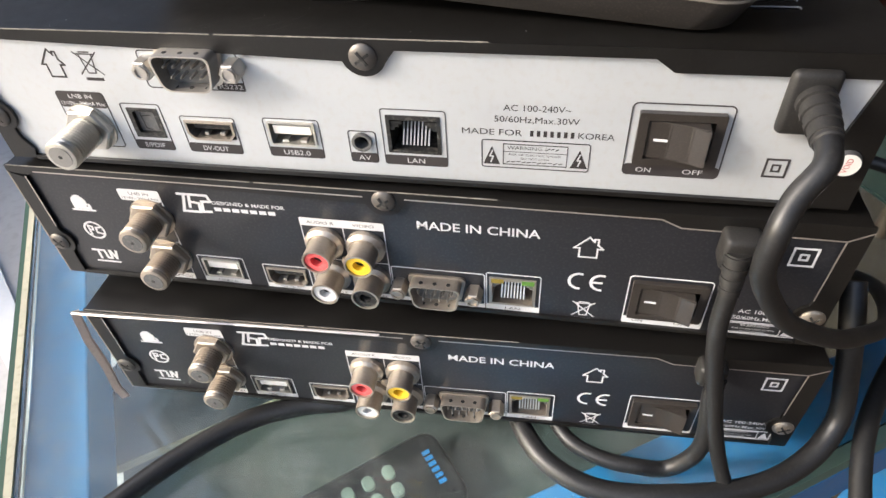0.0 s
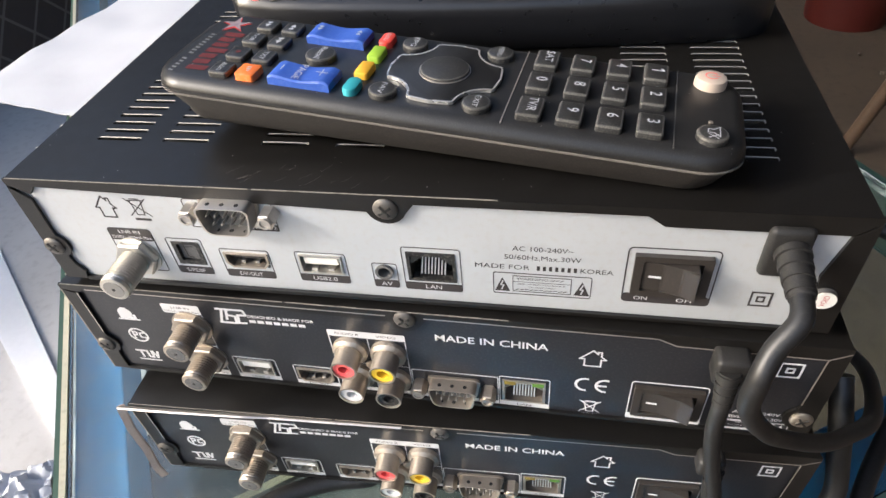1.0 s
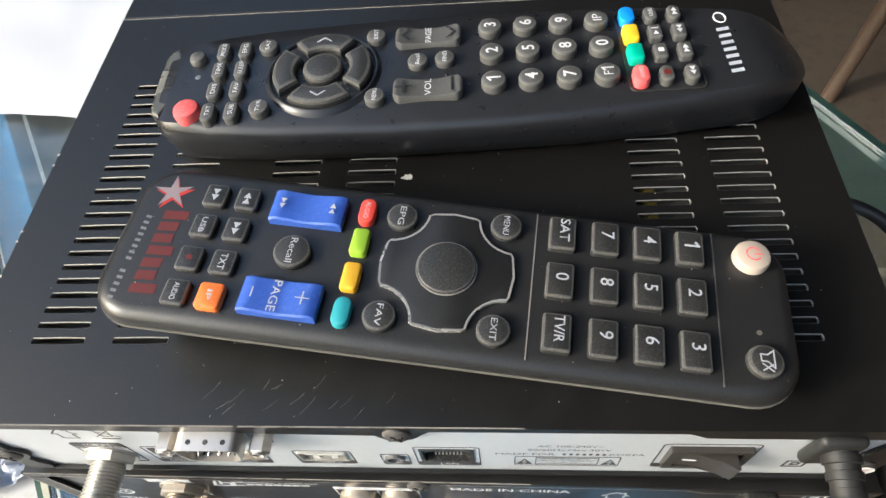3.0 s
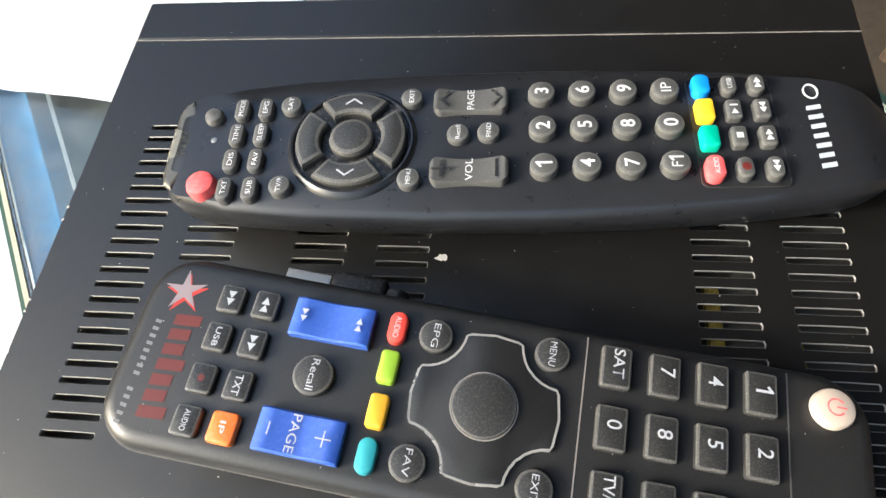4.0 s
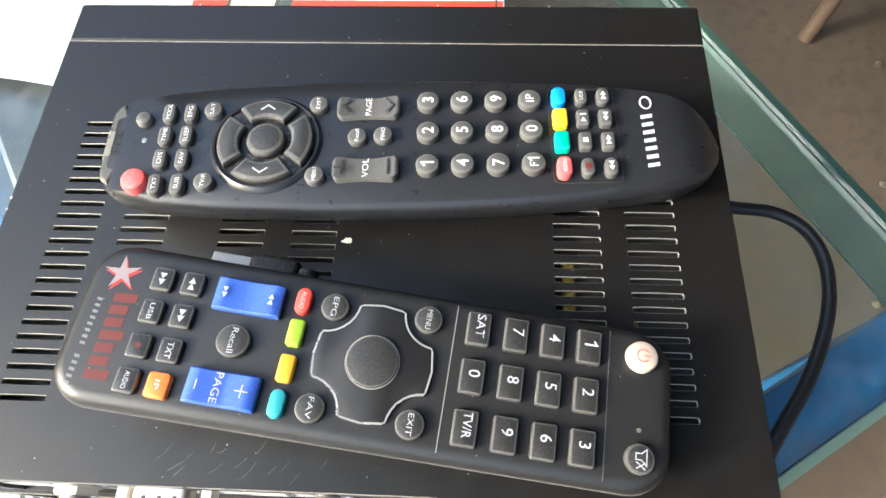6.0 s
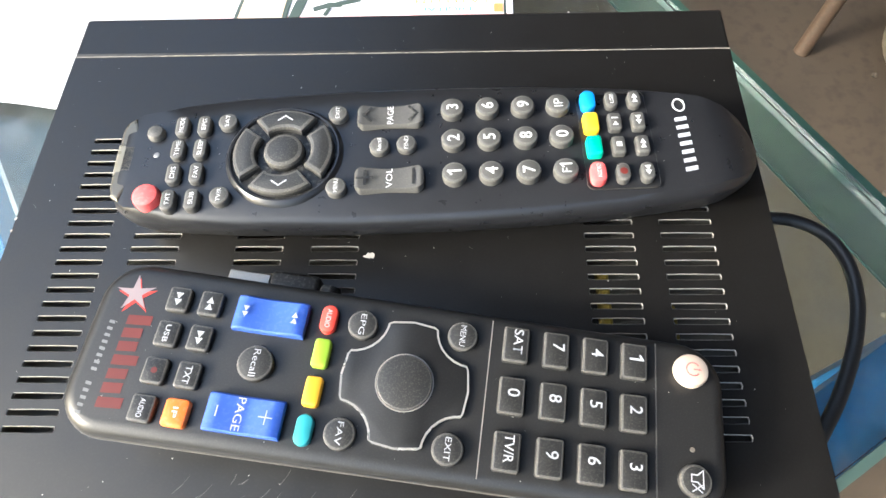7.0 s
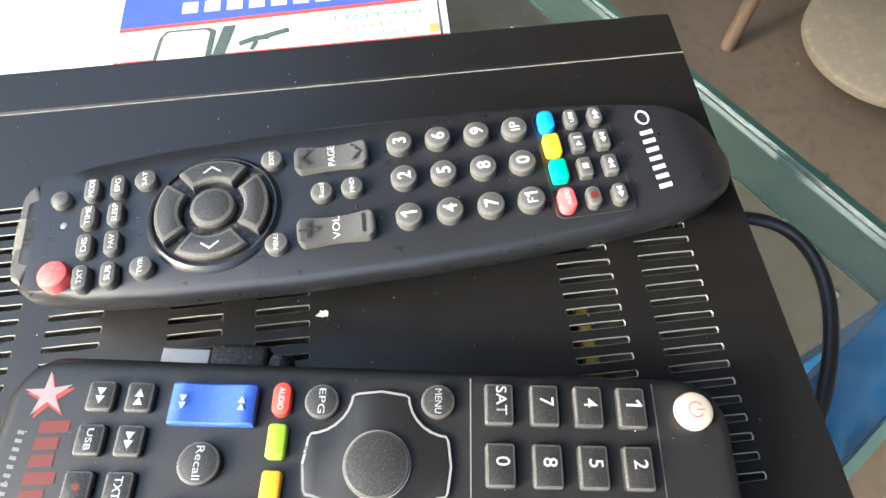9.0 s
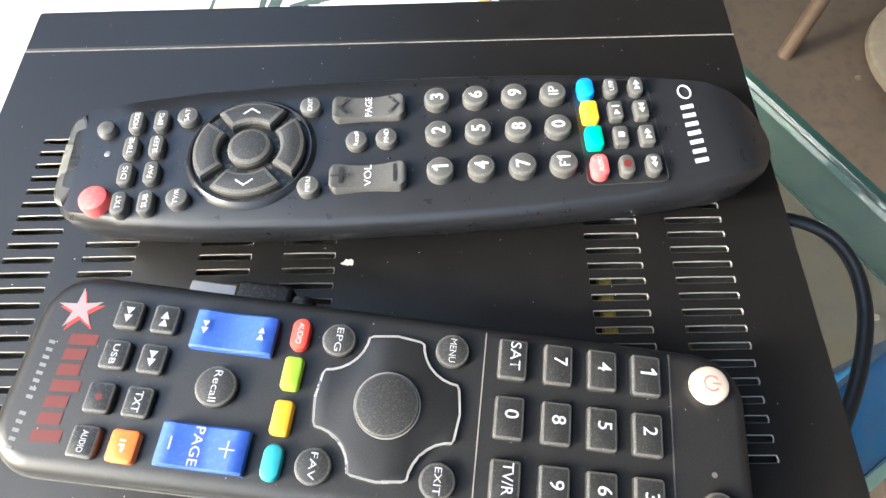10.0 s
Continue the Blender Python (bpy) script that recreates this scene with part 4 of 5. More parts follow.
for cx in (224.8, 244.8):
    J(patch(q2([(cx - 1.8, 47.9), (cx + 1.8, 47.9), (cx, 52.0)])), "warning_triangle")
coax(40.3, 76.0, rearb, MB, 13, mat=DULL_METAL); coax(40.6, 58.5, rearb, MB, 13, mat=DULL_METAL)
serial_port(135.4, 55.4, rearb, MB, DULL_METAL)
usb_port(*pb["usb"], rearb, MB); hdmi_port(*pb["hdmi"], rearb, MB); lan_port(*pb["lan"], rearb, MB, DULL_METAL)
part("led_window", block(*mm(153.2, 157.2, 60.0, 61.8, -1, 0.4)), COIL_TAPE, rearb, m=MB); part("led_window", block(*mm(162.9, 166.9, 60.0, 61.8, -1, 0.4)), LED_GREEN, rearb, m=MB)
rocker(*pb["sw"], rearb, MB)
for x, y, c in ((99.6, 71.5, RED_KEY), (113.2, 71.2, YELLOW_KEY), (99.8, 57.0, INK_WHITE), (113.4, 56.6, DARK)):
    t = MB @ pose(x * MM, y * MM, 0)
    r = part("phono_socket", joined(lathe([(6.4 * MM, 0), (6.4 * MM, 0.0018), (5.2 * MM, 0.0028), (5.0 * MM, 0.0028)], 24), ringshape(disc(0, 0, 0.0046, 24), disc(0, 0, 0.0040, 24), 0.0026, 0.0100)), DULL_METAL, rearb, "tin-plated phono socket", m=t, smooth=True)
    part("colour_ring", ringshape(disc(0, 0, 0.0039, 24), disc(0, 0, 0.0020, 24), 0.0040, 0.0094), c, r, m=t)
    part("core_hole", prism(disc(0, 0, 0.0020, 16), 0.0030, 0.0070), DARK, r, m=t)
part("rivet", shifted(lathe([(0.0024, 0), (0.0024, 0.0006), (0.0012, 0.0014)], 16), 0.1064, 0.0638, 0.0002), DULL_METAL, rearb, m=MB, smooth=True)
REC_C = copy_thing(REC_B, pose(0.0033, -0.0129, -0.0104, 0, -0.1, 1.88))
tagged(REC_C, "black satellite receiver with bent pale cover edges, lowest in the stack")
PALE_EDGE = material("pale_bent_edge", (0.62, 0.50, 0.42), 0.5, metal=0.2, spots=0.3, spot_colour=(0.3, 0.2, 0.15), scale=700)
def strip(pts, w, mat, parent, name, label):
    """A thin bent strip of sheet metal through the points, w a width vector."""
    bm = bmesh.new()
    a = [bm.verts.new(Vector(q) - Vector(w)) for q in pts]
    b = [bm.verts.new(Vector(q) + Vector(w)) for q in pts]
    for i in range(len(pts) - 1):
        bm.faces.new((a[i], a[i + 1], b[i + 1], b[i]))
    geo = bmesh.ops.extrude_face_region(bm, geom=bm.faces[:])["geom"]
    for v in geo:
        if isinstance(v, bmesh.types.BMVert):
            v.co += Vector((0.0003, 0.0006, 0.0004))
    return part(name, bm, mat, parent, label)
strip([(-0.0020, -0.0030, 0.0490), (-0.0028, -0.0045, 0.034), (-0.0022, -0.0050, 0.018), (-0.0030, -0.0058, 0.005), (-0.0016, -0.0060, -0.0015)], (0.0011, 0.0007, 0), PALE_EDGE, REC_C, "bent_edge", "cover edge bent out, paint worn to pale metal")
strip([(-0.0020, -0.0038, 0.0492), (0.018, -0.0040, 0.0496), (0.050, -0.0034, 0.0494), (0.060, -0.0020, 0.0478), (0.112, -0.0014, 0.0472)], (0, -0.0008, 0.0004), BARE_EDGE, REC_C, "bent_edge", "cover edge bent out, paint worn to pale metal")

# ---- remote controls on the stack ----
KEYM = Matrix()

def key(parent, name, outline, z0, h, mat, r=0.0007, label="", m=KEYM):
    bm = prism(outline, z0, z0 + h, r, 2)
    # Bevel faces get the paler colour, a painted edge highlight.
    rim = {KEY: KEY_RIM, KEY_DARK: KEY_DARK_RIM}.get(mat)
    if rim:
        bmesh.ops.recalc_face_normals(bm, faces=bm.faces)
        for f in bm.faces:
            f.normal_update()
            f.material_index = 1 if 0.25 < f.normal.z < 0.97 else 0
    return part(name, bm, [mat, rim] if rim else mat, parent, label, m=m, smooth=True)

def halfwidth(table, x):
    for (xa, wa), (xb, wb) in zip(table, table[1:]):
        if xa <= x <= xb:
            t = (x - xa) / (xb - xa)
            t = t * t * (3 - 2 * t) * 0.3 + t * 0.7
            return wa + (wb - wa) * t
    return table[-1][1]

def shell(sections, profile):
    """A moulded case: sections (x, y centre, half width), profile (share of width, height)."""
    bm = bmesh.new()
    rings = []
    for x, c, w, zs in sections:
        rings.append([bm.verts.new((x * MM, (c + w * a) * MM, b * zs * MM)) for a, b in profile])
    n = len(profile)
    for p, q in zip(rings, rings[1:]):
        for i in range(n):
            bm.faces.new((p[i], p[(i + 1) % n], q[(i + 1) % n], q[i]))
    bm.faces.new(rings[0]); bm.faces.new(rings[-1])
    return bm

# far remote: long, waisted, with round number keys
P = thing("remote_control", "black remote control with round number keys and a coral power key", "remote control", pose(0.0954, 0.0988, 0.1401, 0, 0.2, 2.3))
PW = [(-51, 12), (-49.5, 16), (-46, 18.6), (-33, 21.2), (-15, 23.2), (20, 24.6), (50, 24.4), (75, 23.6), (100, 21.6), (115, 19.5), (126, 17.6), (133, 14.6), (138.5, 10.4), (141.8, 5.6), (143, 1.0)]
prof = [(-0.62, 0.2), (0.62, 0.2), (0.78, 4), (0.90, 10), (0.98, 15.5), (1.0, 18.0), (0.975, 20.2), (0.90, 21.8), (0.5, 22.6), (-0.5, 22.6), (-0.90, 21.8), (-0.975, 20.2), (-1.0, 18.0), (-0.98, 15.5), (-0.90, 10), (-0.78, 4)]
xs = [-51, -50.4, -49, -46, -41, -33, -24, -15, 0, 20, 50, 75, 100, 108, 115, 121, 126, 129, 133, 136, 138.5, 140.4, 141.8, 142.5, 143]
part("case", shell([(x, 1.2, halfwidth(PW, x), 0.93 if x < -50.5 else 0.97 if x < -49 else 1.0 if x < 118 else 1.0 - 0.40 * ((x - 118) / 25.0) ** 3) for x in xs], prof), REMOTE, P, "satin black plastic case", smooth=True)
ZP = 22.4 * MM
part("signal_window", prism([(a * MM, b * MM) for a, b in [(-51.4, -9), (-50.6, -12.0), (-47.8, -14.2), (-45.6, -9), (-44.8, 1), (-45.4, 11), (-47.8, 16.6), (-50.6, 14.4), (-51.4, 11.5)]], 0.010, ZP + 0.0001, 0.0012, 3), SMOKE, P, "smoked translucent window")
part("window_inner", prism([(a * MM, b * MM) for a, b in [(-51.6, -4.5), (-45.2, -4.5), (-44.9, 6.5), (-51.6, 6.5)]], 0.012, ZP + 0.0002, 0.0012, 3), material("beige_window_plastic", (0.17, 0.16, 0.125), 0.3, coat=0.3), P, "paler middle of the smoked window")
def one(x, y, s, parent, z, d, mat):
    """A figure one with its flag; d tells which way up the word runs."""
    at = lambda u, v: ((x - d * v * s) * MM, (y + d * u * s) * MM)
    part("key_legend", strokes([[at(-0.16, 0.20), at(0.06, 0.36), at(0.06, -0.36)]], 0.13 * s * MM, z), mat, parent)

def ptext(t, x, y, size, parent, z, w=0.0, mat=INK_WHITE, bold=0.0):
    if t == "1":
        return one(x, y, size, parent, z, 1, mat)
    if t == "F1":
        one(x, y + 1.0, 4.2, parent, z, 1, mat)
        t, y, w = "F", y - 0.9, 0.0
    lettering(t, x * MM, y * MM, size * MM, mat, parent, Matrix(), w * MM, 90, z, bold, "key_legend")
key(P, "power_key", disc(-38.8 * MM, -13.4 * MM, 4.0 * MM), ZP - 0.002, 0.0048, RED_KEY, 0.0016, "coral red rubber key")
key(P, "round_key", disc(-40.0 * MM, 9.2 * MM, 2.7 * MM), ZP - 0.001, 0.0036, KEY, 0.0016)
key(P, "indicator", disc(-38.9 * MM, 1.8 * MM, 1.0 * MM), ZP - 0.001, 0.0014, PLUG_TIN, 0.0003)
for x, col in ((-32.0, ("MODE", "TIME", "DIS", "TXT")), (-25.2, ("EPG", "SLEEP", "FAV", "SUB"))):
    for y, t in zip((11.0, 2.4, -6.2, -15.2), col):
        k = key(P, "small_key", rounded(*mm(x - 2.0, x + 2.0, y - 3.5, y + 3.5, 1.7)), ZP - 0.001, 0.0034, KEY, 0.0008)
        ptext(t, x + 0.2, y, 2.0, k, ZP + 0.00245, min(5.4, 1.35 * len(t)))
for t, x, y in (("SAT", -18.0, 12.0), ("TV/R", -17.2, -14.4), ("EXIT", 15.6, 13.4), ("MENU", 16.3, -12.8), ("Recall", 28.5, 0.9), ("FIND", 36.5, 1.3)):
    k = key(P, "round_key", disc(x * MM, y * MM, 3.0 * MM, 20), ZP - 0.001, 0.0034, KEY, 0.0008)
    ptext(t, x, y, 1.8, k, ZP + 0.00245, 4.4)
part("pad_collar", lathe([(0.0182, ZP - 0.0008), (0.0177, ZP + 0.0001), (0.0171, ZP + 0.0009), (0.0165, ZP + 0.0013), (0.0160, ZP + 0.0012), (0.0157, ZP + 0.0007), (0.0156, ZP)], 56), REMOTE, P, "raised satin collar", smooth=True)
part("pad_well", prism(disc(0, 0, 0.0158, 48), ZP - 0.001, ZP + 0.0004), DARK, P)
def arc_key(a0, a1, r0, r1):
    n = 10
    A = [radians(a0 + (a1 - a0) * i / n) for i in range(n + 1)]
    return [(r1 * math.cos(a) * MM, r1 * math.sin(a) * MM) for a in A] + [(r0 * math.cos(a) * MM, r0 * math.sin(a) * MM) for a in reversed(A)]
for mid in (0, 90, 180, 270):
    k = key(P, "arrow_key", arc_key(mid - 38, mid + 38, 8.2, 15.0), ZP - 0.001, 0.0040, KEY_DARK, 0.0012)
    if mid in (90, 270):
        s = 1 if mid == 90 else -1
        part("key_legend", strokes([[(-0.0021, s * 0.0108), (0.0, s * 0.0124), (0.0021, s * 0.0108)]], 0.0005, ZP + 0.00310), INK_WORN, k)
key(P, "ok_key", disc(0.0002, 0, 6.0 * MM, 32), ZP - 0.001, 0.0042, KEY_DARK, 0.0014, "round domed centre key")
for y, name, t in ((12.0, "PAGE", ("<", ">")), (-10.6, "VOL", ("+", "-"))):
    x0, x1 = 21.6, 41.6
    bm = bmesh.new()
    n = 36
    rows_ = []
    for i in range(n + 1):
        u = i / n
        x = x0 + (x1 - x0) * u
        hw = 4.3 - 0.5 * math.sin(math.pi * u) ** 2 - (1.9 * (1 - min(u, 1 - u) / 0.10) ** 2 if min(u, 1 - u) < 0.10 else 0)
        zz = 2.6 + 1.3 * abs(2 * u - 1) ** 2 - (0.9 * (1 - min(u, 1 - u) / 0.06) ** 2 if min(u, 1 - u) < 0.06 else 0)
        rows_.append([bm.verts.new((x * MM, (y + a * hw) * MM, ZP - 0.001 + zz * b * MM)) for a, b in ((-1, 0), (-1, 0.7), (-0.86, 1.0), (0.86, 1.0), (1, 0.7), (1, 0))])
    for p, q in zip(rows_, rows_[1:]):
        for j in range(5):
            bm.faces.new((p[j], p[j + 1], q[j + 1], q[j]))
    bm.faces.new(rows_[0]); bm.faces.new(rows_[-1])
    k = part("rocker_key", bm, KEY, P, "waisted rocker key", smooth=True)
    ptext(name, 31.6, y, 2.7, k, ZP + 0.00185, 6.6)
    for cx, c in ((24.6, 0), (38.6, 1)):
        zl = ZP + 0.00262
        l = {"+": [[(cx - 2.2, y), (cx + 2.2, y)], [(cx, y - 2.2), (cx, y + 2.2)]], "-": [[(cx, y - 2.4), (cx, y + 2.4)]], "<": [[(cx + 1.2, y + 2.4), (cx - 1.2, y), (cx + 1.2, y - 2.4)]], ">": [[(cx - 1.2, y + 2.4), (cx + 1.2, y), (cx - 1.2, y - 2.4)]]}[t[c]]
        part("key_legend", strokes([[(a * MM, b * MM) for a, b in q] for q in l], 0.0008, zl), DARK, k)
for x, col in ((50.4, "321"), (61.0, "654"), (71.7, "987"), (82.3, ("IP", "0", "F1"))):
    for y, t in zip((13.4, 1.9, -10.0), col):
        k = key(P, "number_key", disc(x * MM, y * MM, 3.55 * MM, 24), ZP - 0.001, 0.0040, KEY, 0.0008, "round grey rubber key")
        ptext(t, x, y, 5.0 if len(t) == 1 else 3.8, k, ZP + 0.00305, 0 if len(t) == 1 else 3.0, bold=0.015 if len(t) == 1 else 0)
part("key_inlay", frame_line(*mm(88.2, 109.2, -16.0, 18.6, 2.0, 0.25), ZP - 0.0002, ZP + 0.0003), KEY_DARK, P)
for y, c, t in ((14.3, SKY_KEY, ""), (6.2, YELLOW_KEY, ""), (-2.3, GREEN_KEY, ""), (-11.5, RED_KEY, "")):
    k = key(P, "colour_key", rounded(*mm(89.2, 93.6, y - 3.4, y + 3.4, 1.0 if abs(y) < 7 else 1.9)), ZP - 0.001, 0.0040, c, 0.0008)
    if c is RED_KEY:
        ptext("AUDIO", 91.4, y, 1.7, k, ZP + 0.00305, 4.6)
def tri(x, y, s, d):
    return [((x + a * s) * MM, (y + d * b * s) * MM) for a, b in ((-1, -0.9), (1, -0.9), (0, 0.9))]
for x, col in ((98.4, ("USB", "play", "stop", "rec")), (105.3, ("nxt", "prv", "ff", "rew"))):
    for y, t in zip((14.4, 6.2, -2.3, -11.6), col):
        k = key(P, "media_key", rounded(*mm(x - 1.9, x + 1.9, y - 3.0, y + 3.0, 0.9 if abs(y) < 7 else 1.8)), ZP - 0.001, 0.0036, KEY, 0.0007)
        zl = ZP + 0.00265
        if t == "USB":
            ptext("USB", x, y, 1.7, k, zl, 3.4)
        elif t == "stop":
            part("key_legend", patch([(a * MM, b * MM) for a, b in ((x - 0.8, y - 0.8), (x + 0.8, y - 0.8), (x + 0.8, y + 0.8), (x - 0.8, y + 0.8))], zl), INK_WHITE, k)
        elif t == "rec":
            part("key_legend", patch(disc(x * MM, y * MM, 0.0011, 14), zl), DULL_RED, k)
        else:
            d = -1 if t in ("prv", "rew") else 1
            q = joined(patch(tri(x, y - 0.8, 0.9, d), zl), patch(tri(x, y + 0.8, 0.9, d), zl + 0.00001)) if t in ("ff", "rew", "nxt", "prv") else joined(patch(tri(x, y - 0.9, 0.9, 1), zl), strokes([[((x - 0.8) * MM, (y + 1.0) * MM), ((x + 0.8) * MM, (y + 1.0) * MM)]], 0.0005, zl))
            part("key_legend", q, INK_WHITE, k)
SILVER_PRINT = material("worn_silver_print", (0.44, 0.46, 0.50), 0.45)
# brand word as plain slanted bars, beside an oval badge
bars = []
for i in range(7):
    y = -11.0 + 2.95 * i
    bars.append(patch([(a * MM, b * MM) for a, b in ((116.7, y - 0.1), (120.3, y + 0.5), (120.3, y + 1.9), (116.7, y + 1.3))], ZP - 0.0000 + 0.00025))
for q in bars:
    part("brand_bar", q, SILVER_PRINT, P, "pale printed bar")
part("badge", ringshape([(118.9 * MM + 1.9 * MM * math.cos(a / 12 * math.pi), 12.9 * MM + 2.5 * MM * math.sin(a / 12 * math.pi)) for a in range(24)], [(118.9 * MM + 1.5 * MM * math.cos(a / 12 * math.pi), 12.9 * MM + 2.1 * MM * math.sin(a / 12 * math.pi)) for a in range(24)], ZP, ZP + 0.0003), INK_WHITE, P)

# near remote: straight, with square number keys, propped on the aerial
QM = pose(0.1342, 0.0311, 0.1592, 0, 4.0, -6.8)
Q = thing("remote_control", "worn black remote control with blue, orange and square number keys", "remote control", QM)
case = prism(rounded(*mm(-84.5, 81.5, -22.6, 22.6, 11.5), 8), -17.2 * MM, 0.0, 0.0040, 5, True)
for v in case.verts:
    t = (v.co.x / MM + 84.5) / 166
    v.co.y *= 1.03 - 0.06 * t
    if v.co.z < -0.008:
        v.co.z = max(v.co.z, -0.0168 + 0.0042 * max(0.0, (t - 0.62) / 0.38))
        v.co.y *= 0.80
        v.co.x = v.co.x * 0.955
for f in case.faces:
    c = f.calc_center_median()
    f.material_index = 1 if c.z < -0.0052 else 0
part("case", case, [REMOTE_Q, REMOTE_SIDE], Q, "worn satin black plastic case", smooth=True)
seam_o, seam_i = rounded(*mm(-84.65, 81.65, -22.8, 22.8, 11.6), 8), rounded(*mm(-84.2, 81.2, -22.3, 22.3, 11.2), 8)
taper = lambda pts: [(x, y * (1.03 - 0.06 * (x / MM + 84.5) / 166)) for x, y in pts]
# The seam's pale colour stands in for the bright reflection along the case edge.
part("seam", ringshape(taper(seam_o), taper(seam_i), -0.0049, -0.0044), material("highlit_seam", (0.14, 0.128, 0.112), 0.4), Q, "case seam, coloured pale like an edge reflection")
def qtext(t, x, y, size, parent, z, w=0.0, mat=INK_WORN, bold=0.0):
    if t == "1":
        return one(x, y, size, parent, z, -1, mat)
    lettering(t, x * MM, y * MM, size * MM, mat, parent, Matrix(), w * MM, -90, z, bold, "key_legend")
media = {(0, 0): "pp", (0, 1): "USB", (0, 2): "rec", (0, 3): "AUDIO", (1, 0): "ff", (1, 1): "rw", (1, 2): "TXT", (1, 3): "IP"}
for (c, r), t in media.items():
    x, y = (-62.2, -53.7)[c], (13.2, 3.7, -6.0, -15.4)[r]
    k = key(Q, "media_key", rounded(*mm(x - 3.0, x + 3.0, y - 3.4, y + 3.4, 1.0)), -0.0005, 0.0022 if t != "IP" else 0.0026, ORANGE_KEY if t == "IP" else KEY_DARK, 0.0006)
    zl = 0.00175 if t != "IP" else 0.00215
    if t in ("USB", "TXT", "IP", "AUDIO"):
        qtext(t, x, y, 1.9 if t != "TXT" else 2.4, k, zl, 4.6 if t != "IP" else 2.6, bold=0.01)
    elif t == "rec":
        part("key_legend", patch(disc(x * MM, y * MM, 0.0008, 14), zl), DULL_RED, k)
    else:
        d = 1 if t == "ff" else -1
        part("key_legend", joined(patch(tri(x, y + 0.9, 1.0, d), zl), patch(tri(x, y - 0.9, 1.0, d), zl + 0.00001)), INK_WORN, k)
for y, t in ((12.0, ""), (-13.7, "PAGE")):
    bm = bmesh.new()
    rows_ = []
    for i in range(13):
        u = i / 12
        zz = 2.6 + 0.45 * math.cos(2 * math.pi * u) - (0.8 if i in (0, 12) else 0)
        rows_.append([bm.verts.new(((-46.4 + 18.6 * u) * MM, (y + a * 4.6) * MM, zz * b * MM)) for a, b in ((-1, -0.2), (-1, 0.82), (-0.9, 1.0), (0.9, 1.0), (1, 0.82), (1, -0.2))])
    for p, q in zip(rows_, rows_[1:]):
        for j in range(5):
            bm.faces.new((p[j], p[j + 1], q[j + 1], q[j]))
    bm.faces.new(rows_[0]); bm.faces.new(rows_[-1])
    k = part("blue_key", bm, BLUE_KEY, Q, "translucent blue wavy rocker key", smooth=True)
    if t:
        qtext(t, -38.2, y, 3.0, k, 0.0026, 8.0)
        part("key_legend", strokes([[(-0.0315, (y - 1.6) * MM), (-0.0315, (y + 1.6) * MM)], [(-0.0331, y * MM), (-0.0299, y * MM)], [(-0.0435, (y - 1.2) * MM), (-0.0435, (y + 1.2) * MM)]], 0.0003, 0.0033), INK_WORN, k)
    else:
        part("key_legend", joined(*[patch(tri(x, y + d, 0.8, 1 if x > -37 else -1), 0.0033 + 0.00001 * i) for i, (x, d) in enumerate(((-43.5, 0.8), (-43.5, -0.8), (-30.6, 0.8), (-30.6, -0.8)))]), INK_WORN, k)
k = key(Q, "recall_key", disc(-38.0 * MM, -0.6 * MM, 4.6 * MM, 28), -0.0005, 0.0024, KEY_DARK, 0.0006)
qtext("Recall", -38.0, -0.6, 2.5, k, 0.00195, 7.0)
for y, c in ((13.6, SCARLET_KEY), (4.4, LIME_KEY), (-5.5, AMBER_KEY), (-14.9, CYAN_KEY)):
    k = key(Q, "colour_key", rounded(*mm(-24.3, -20.1, y - 3.8, y + 3.8, 1.0 if abs(y) < 6 else 2.0)), -0.0005, 0.0027, c, 0.0008)
    if c is SCARLET_KEY:
        qtext("AUDIO", -22.2, y, 1.9, k, 0.00225, 5.0)
for t, x, y in (("EPG", -13.2, 13.4), ("FAV", -13.5, -14.6), ("MENU", 13.0, 14.1), ("EXIT", 12.8, -14.5)):
    k = key(Q, "round_key", disc(x * MM, y * MM, 3.9 * MM, 24), -0.0005, 0.0023, KEY_DARK, 0.0006)
    qtext(t, x, y, 2.2, k, 0.00185, 5.6)
def plus(s):
    """A plus with scooped corners round the four round keys."""
    out = []
    for q in range(4):
        a = 90 * q
        rot = lambda x, y: (x * math.cos(radians(a)) - y * math.sin(radians(a)), x * math.sin(radians(a)) + y * math.cos(radians(a)))
        d = (s - 1) * 15.6
        out += [rot(15.3 + d, -5.4), rot(16.0 + d, 0), rot(15.3 + d, 5.4)]
        out += [rot(15.6 - (9.4 - d) * math.sin(radians(w)), 15.6 - (9.4 - d) * math.cos(radians(w))) for w in (4, 14, 26, 38, 52, 64, 76, 86)]
    return [(x * MM, y * MM) for x, y in out]
PAD_RIM = material("shiny_worn_rim", (0.66, 0.64, 0.60), 0.28, metal=0.7)
part("pad", prism(plus(1.0), -0.0005, 0.0012, 0.0006, 2), REMOTE_Q, Q, "scooped four-way pad", smooth=True)
part("pad_line", ringshape(plus(1.024), plus(0.990), 0.0001, 0.00105), PAD_RIM, Q, "pale worn outline of the pad")
part("ok_rim", ringshape(disc(0, 0, 0.0074, 40), disc(0, 0, 0.0071, 40), 0.001, 0.0015), BARE_EDGE, Q)
key(Q, "ok_key", disc(0, 0, 7.0 * MM, 36), 0.0, 0.0022, KEY_DARK, 0.0004, "round dusty centre key")
for x in (20.5, 63.4):
    part("groove", block(*mm(x - 0.15, x + 0.15, -20.0, 20.0, -0.3, 0.12)), BARE_EDGE if x < 30 else KEY, Q)
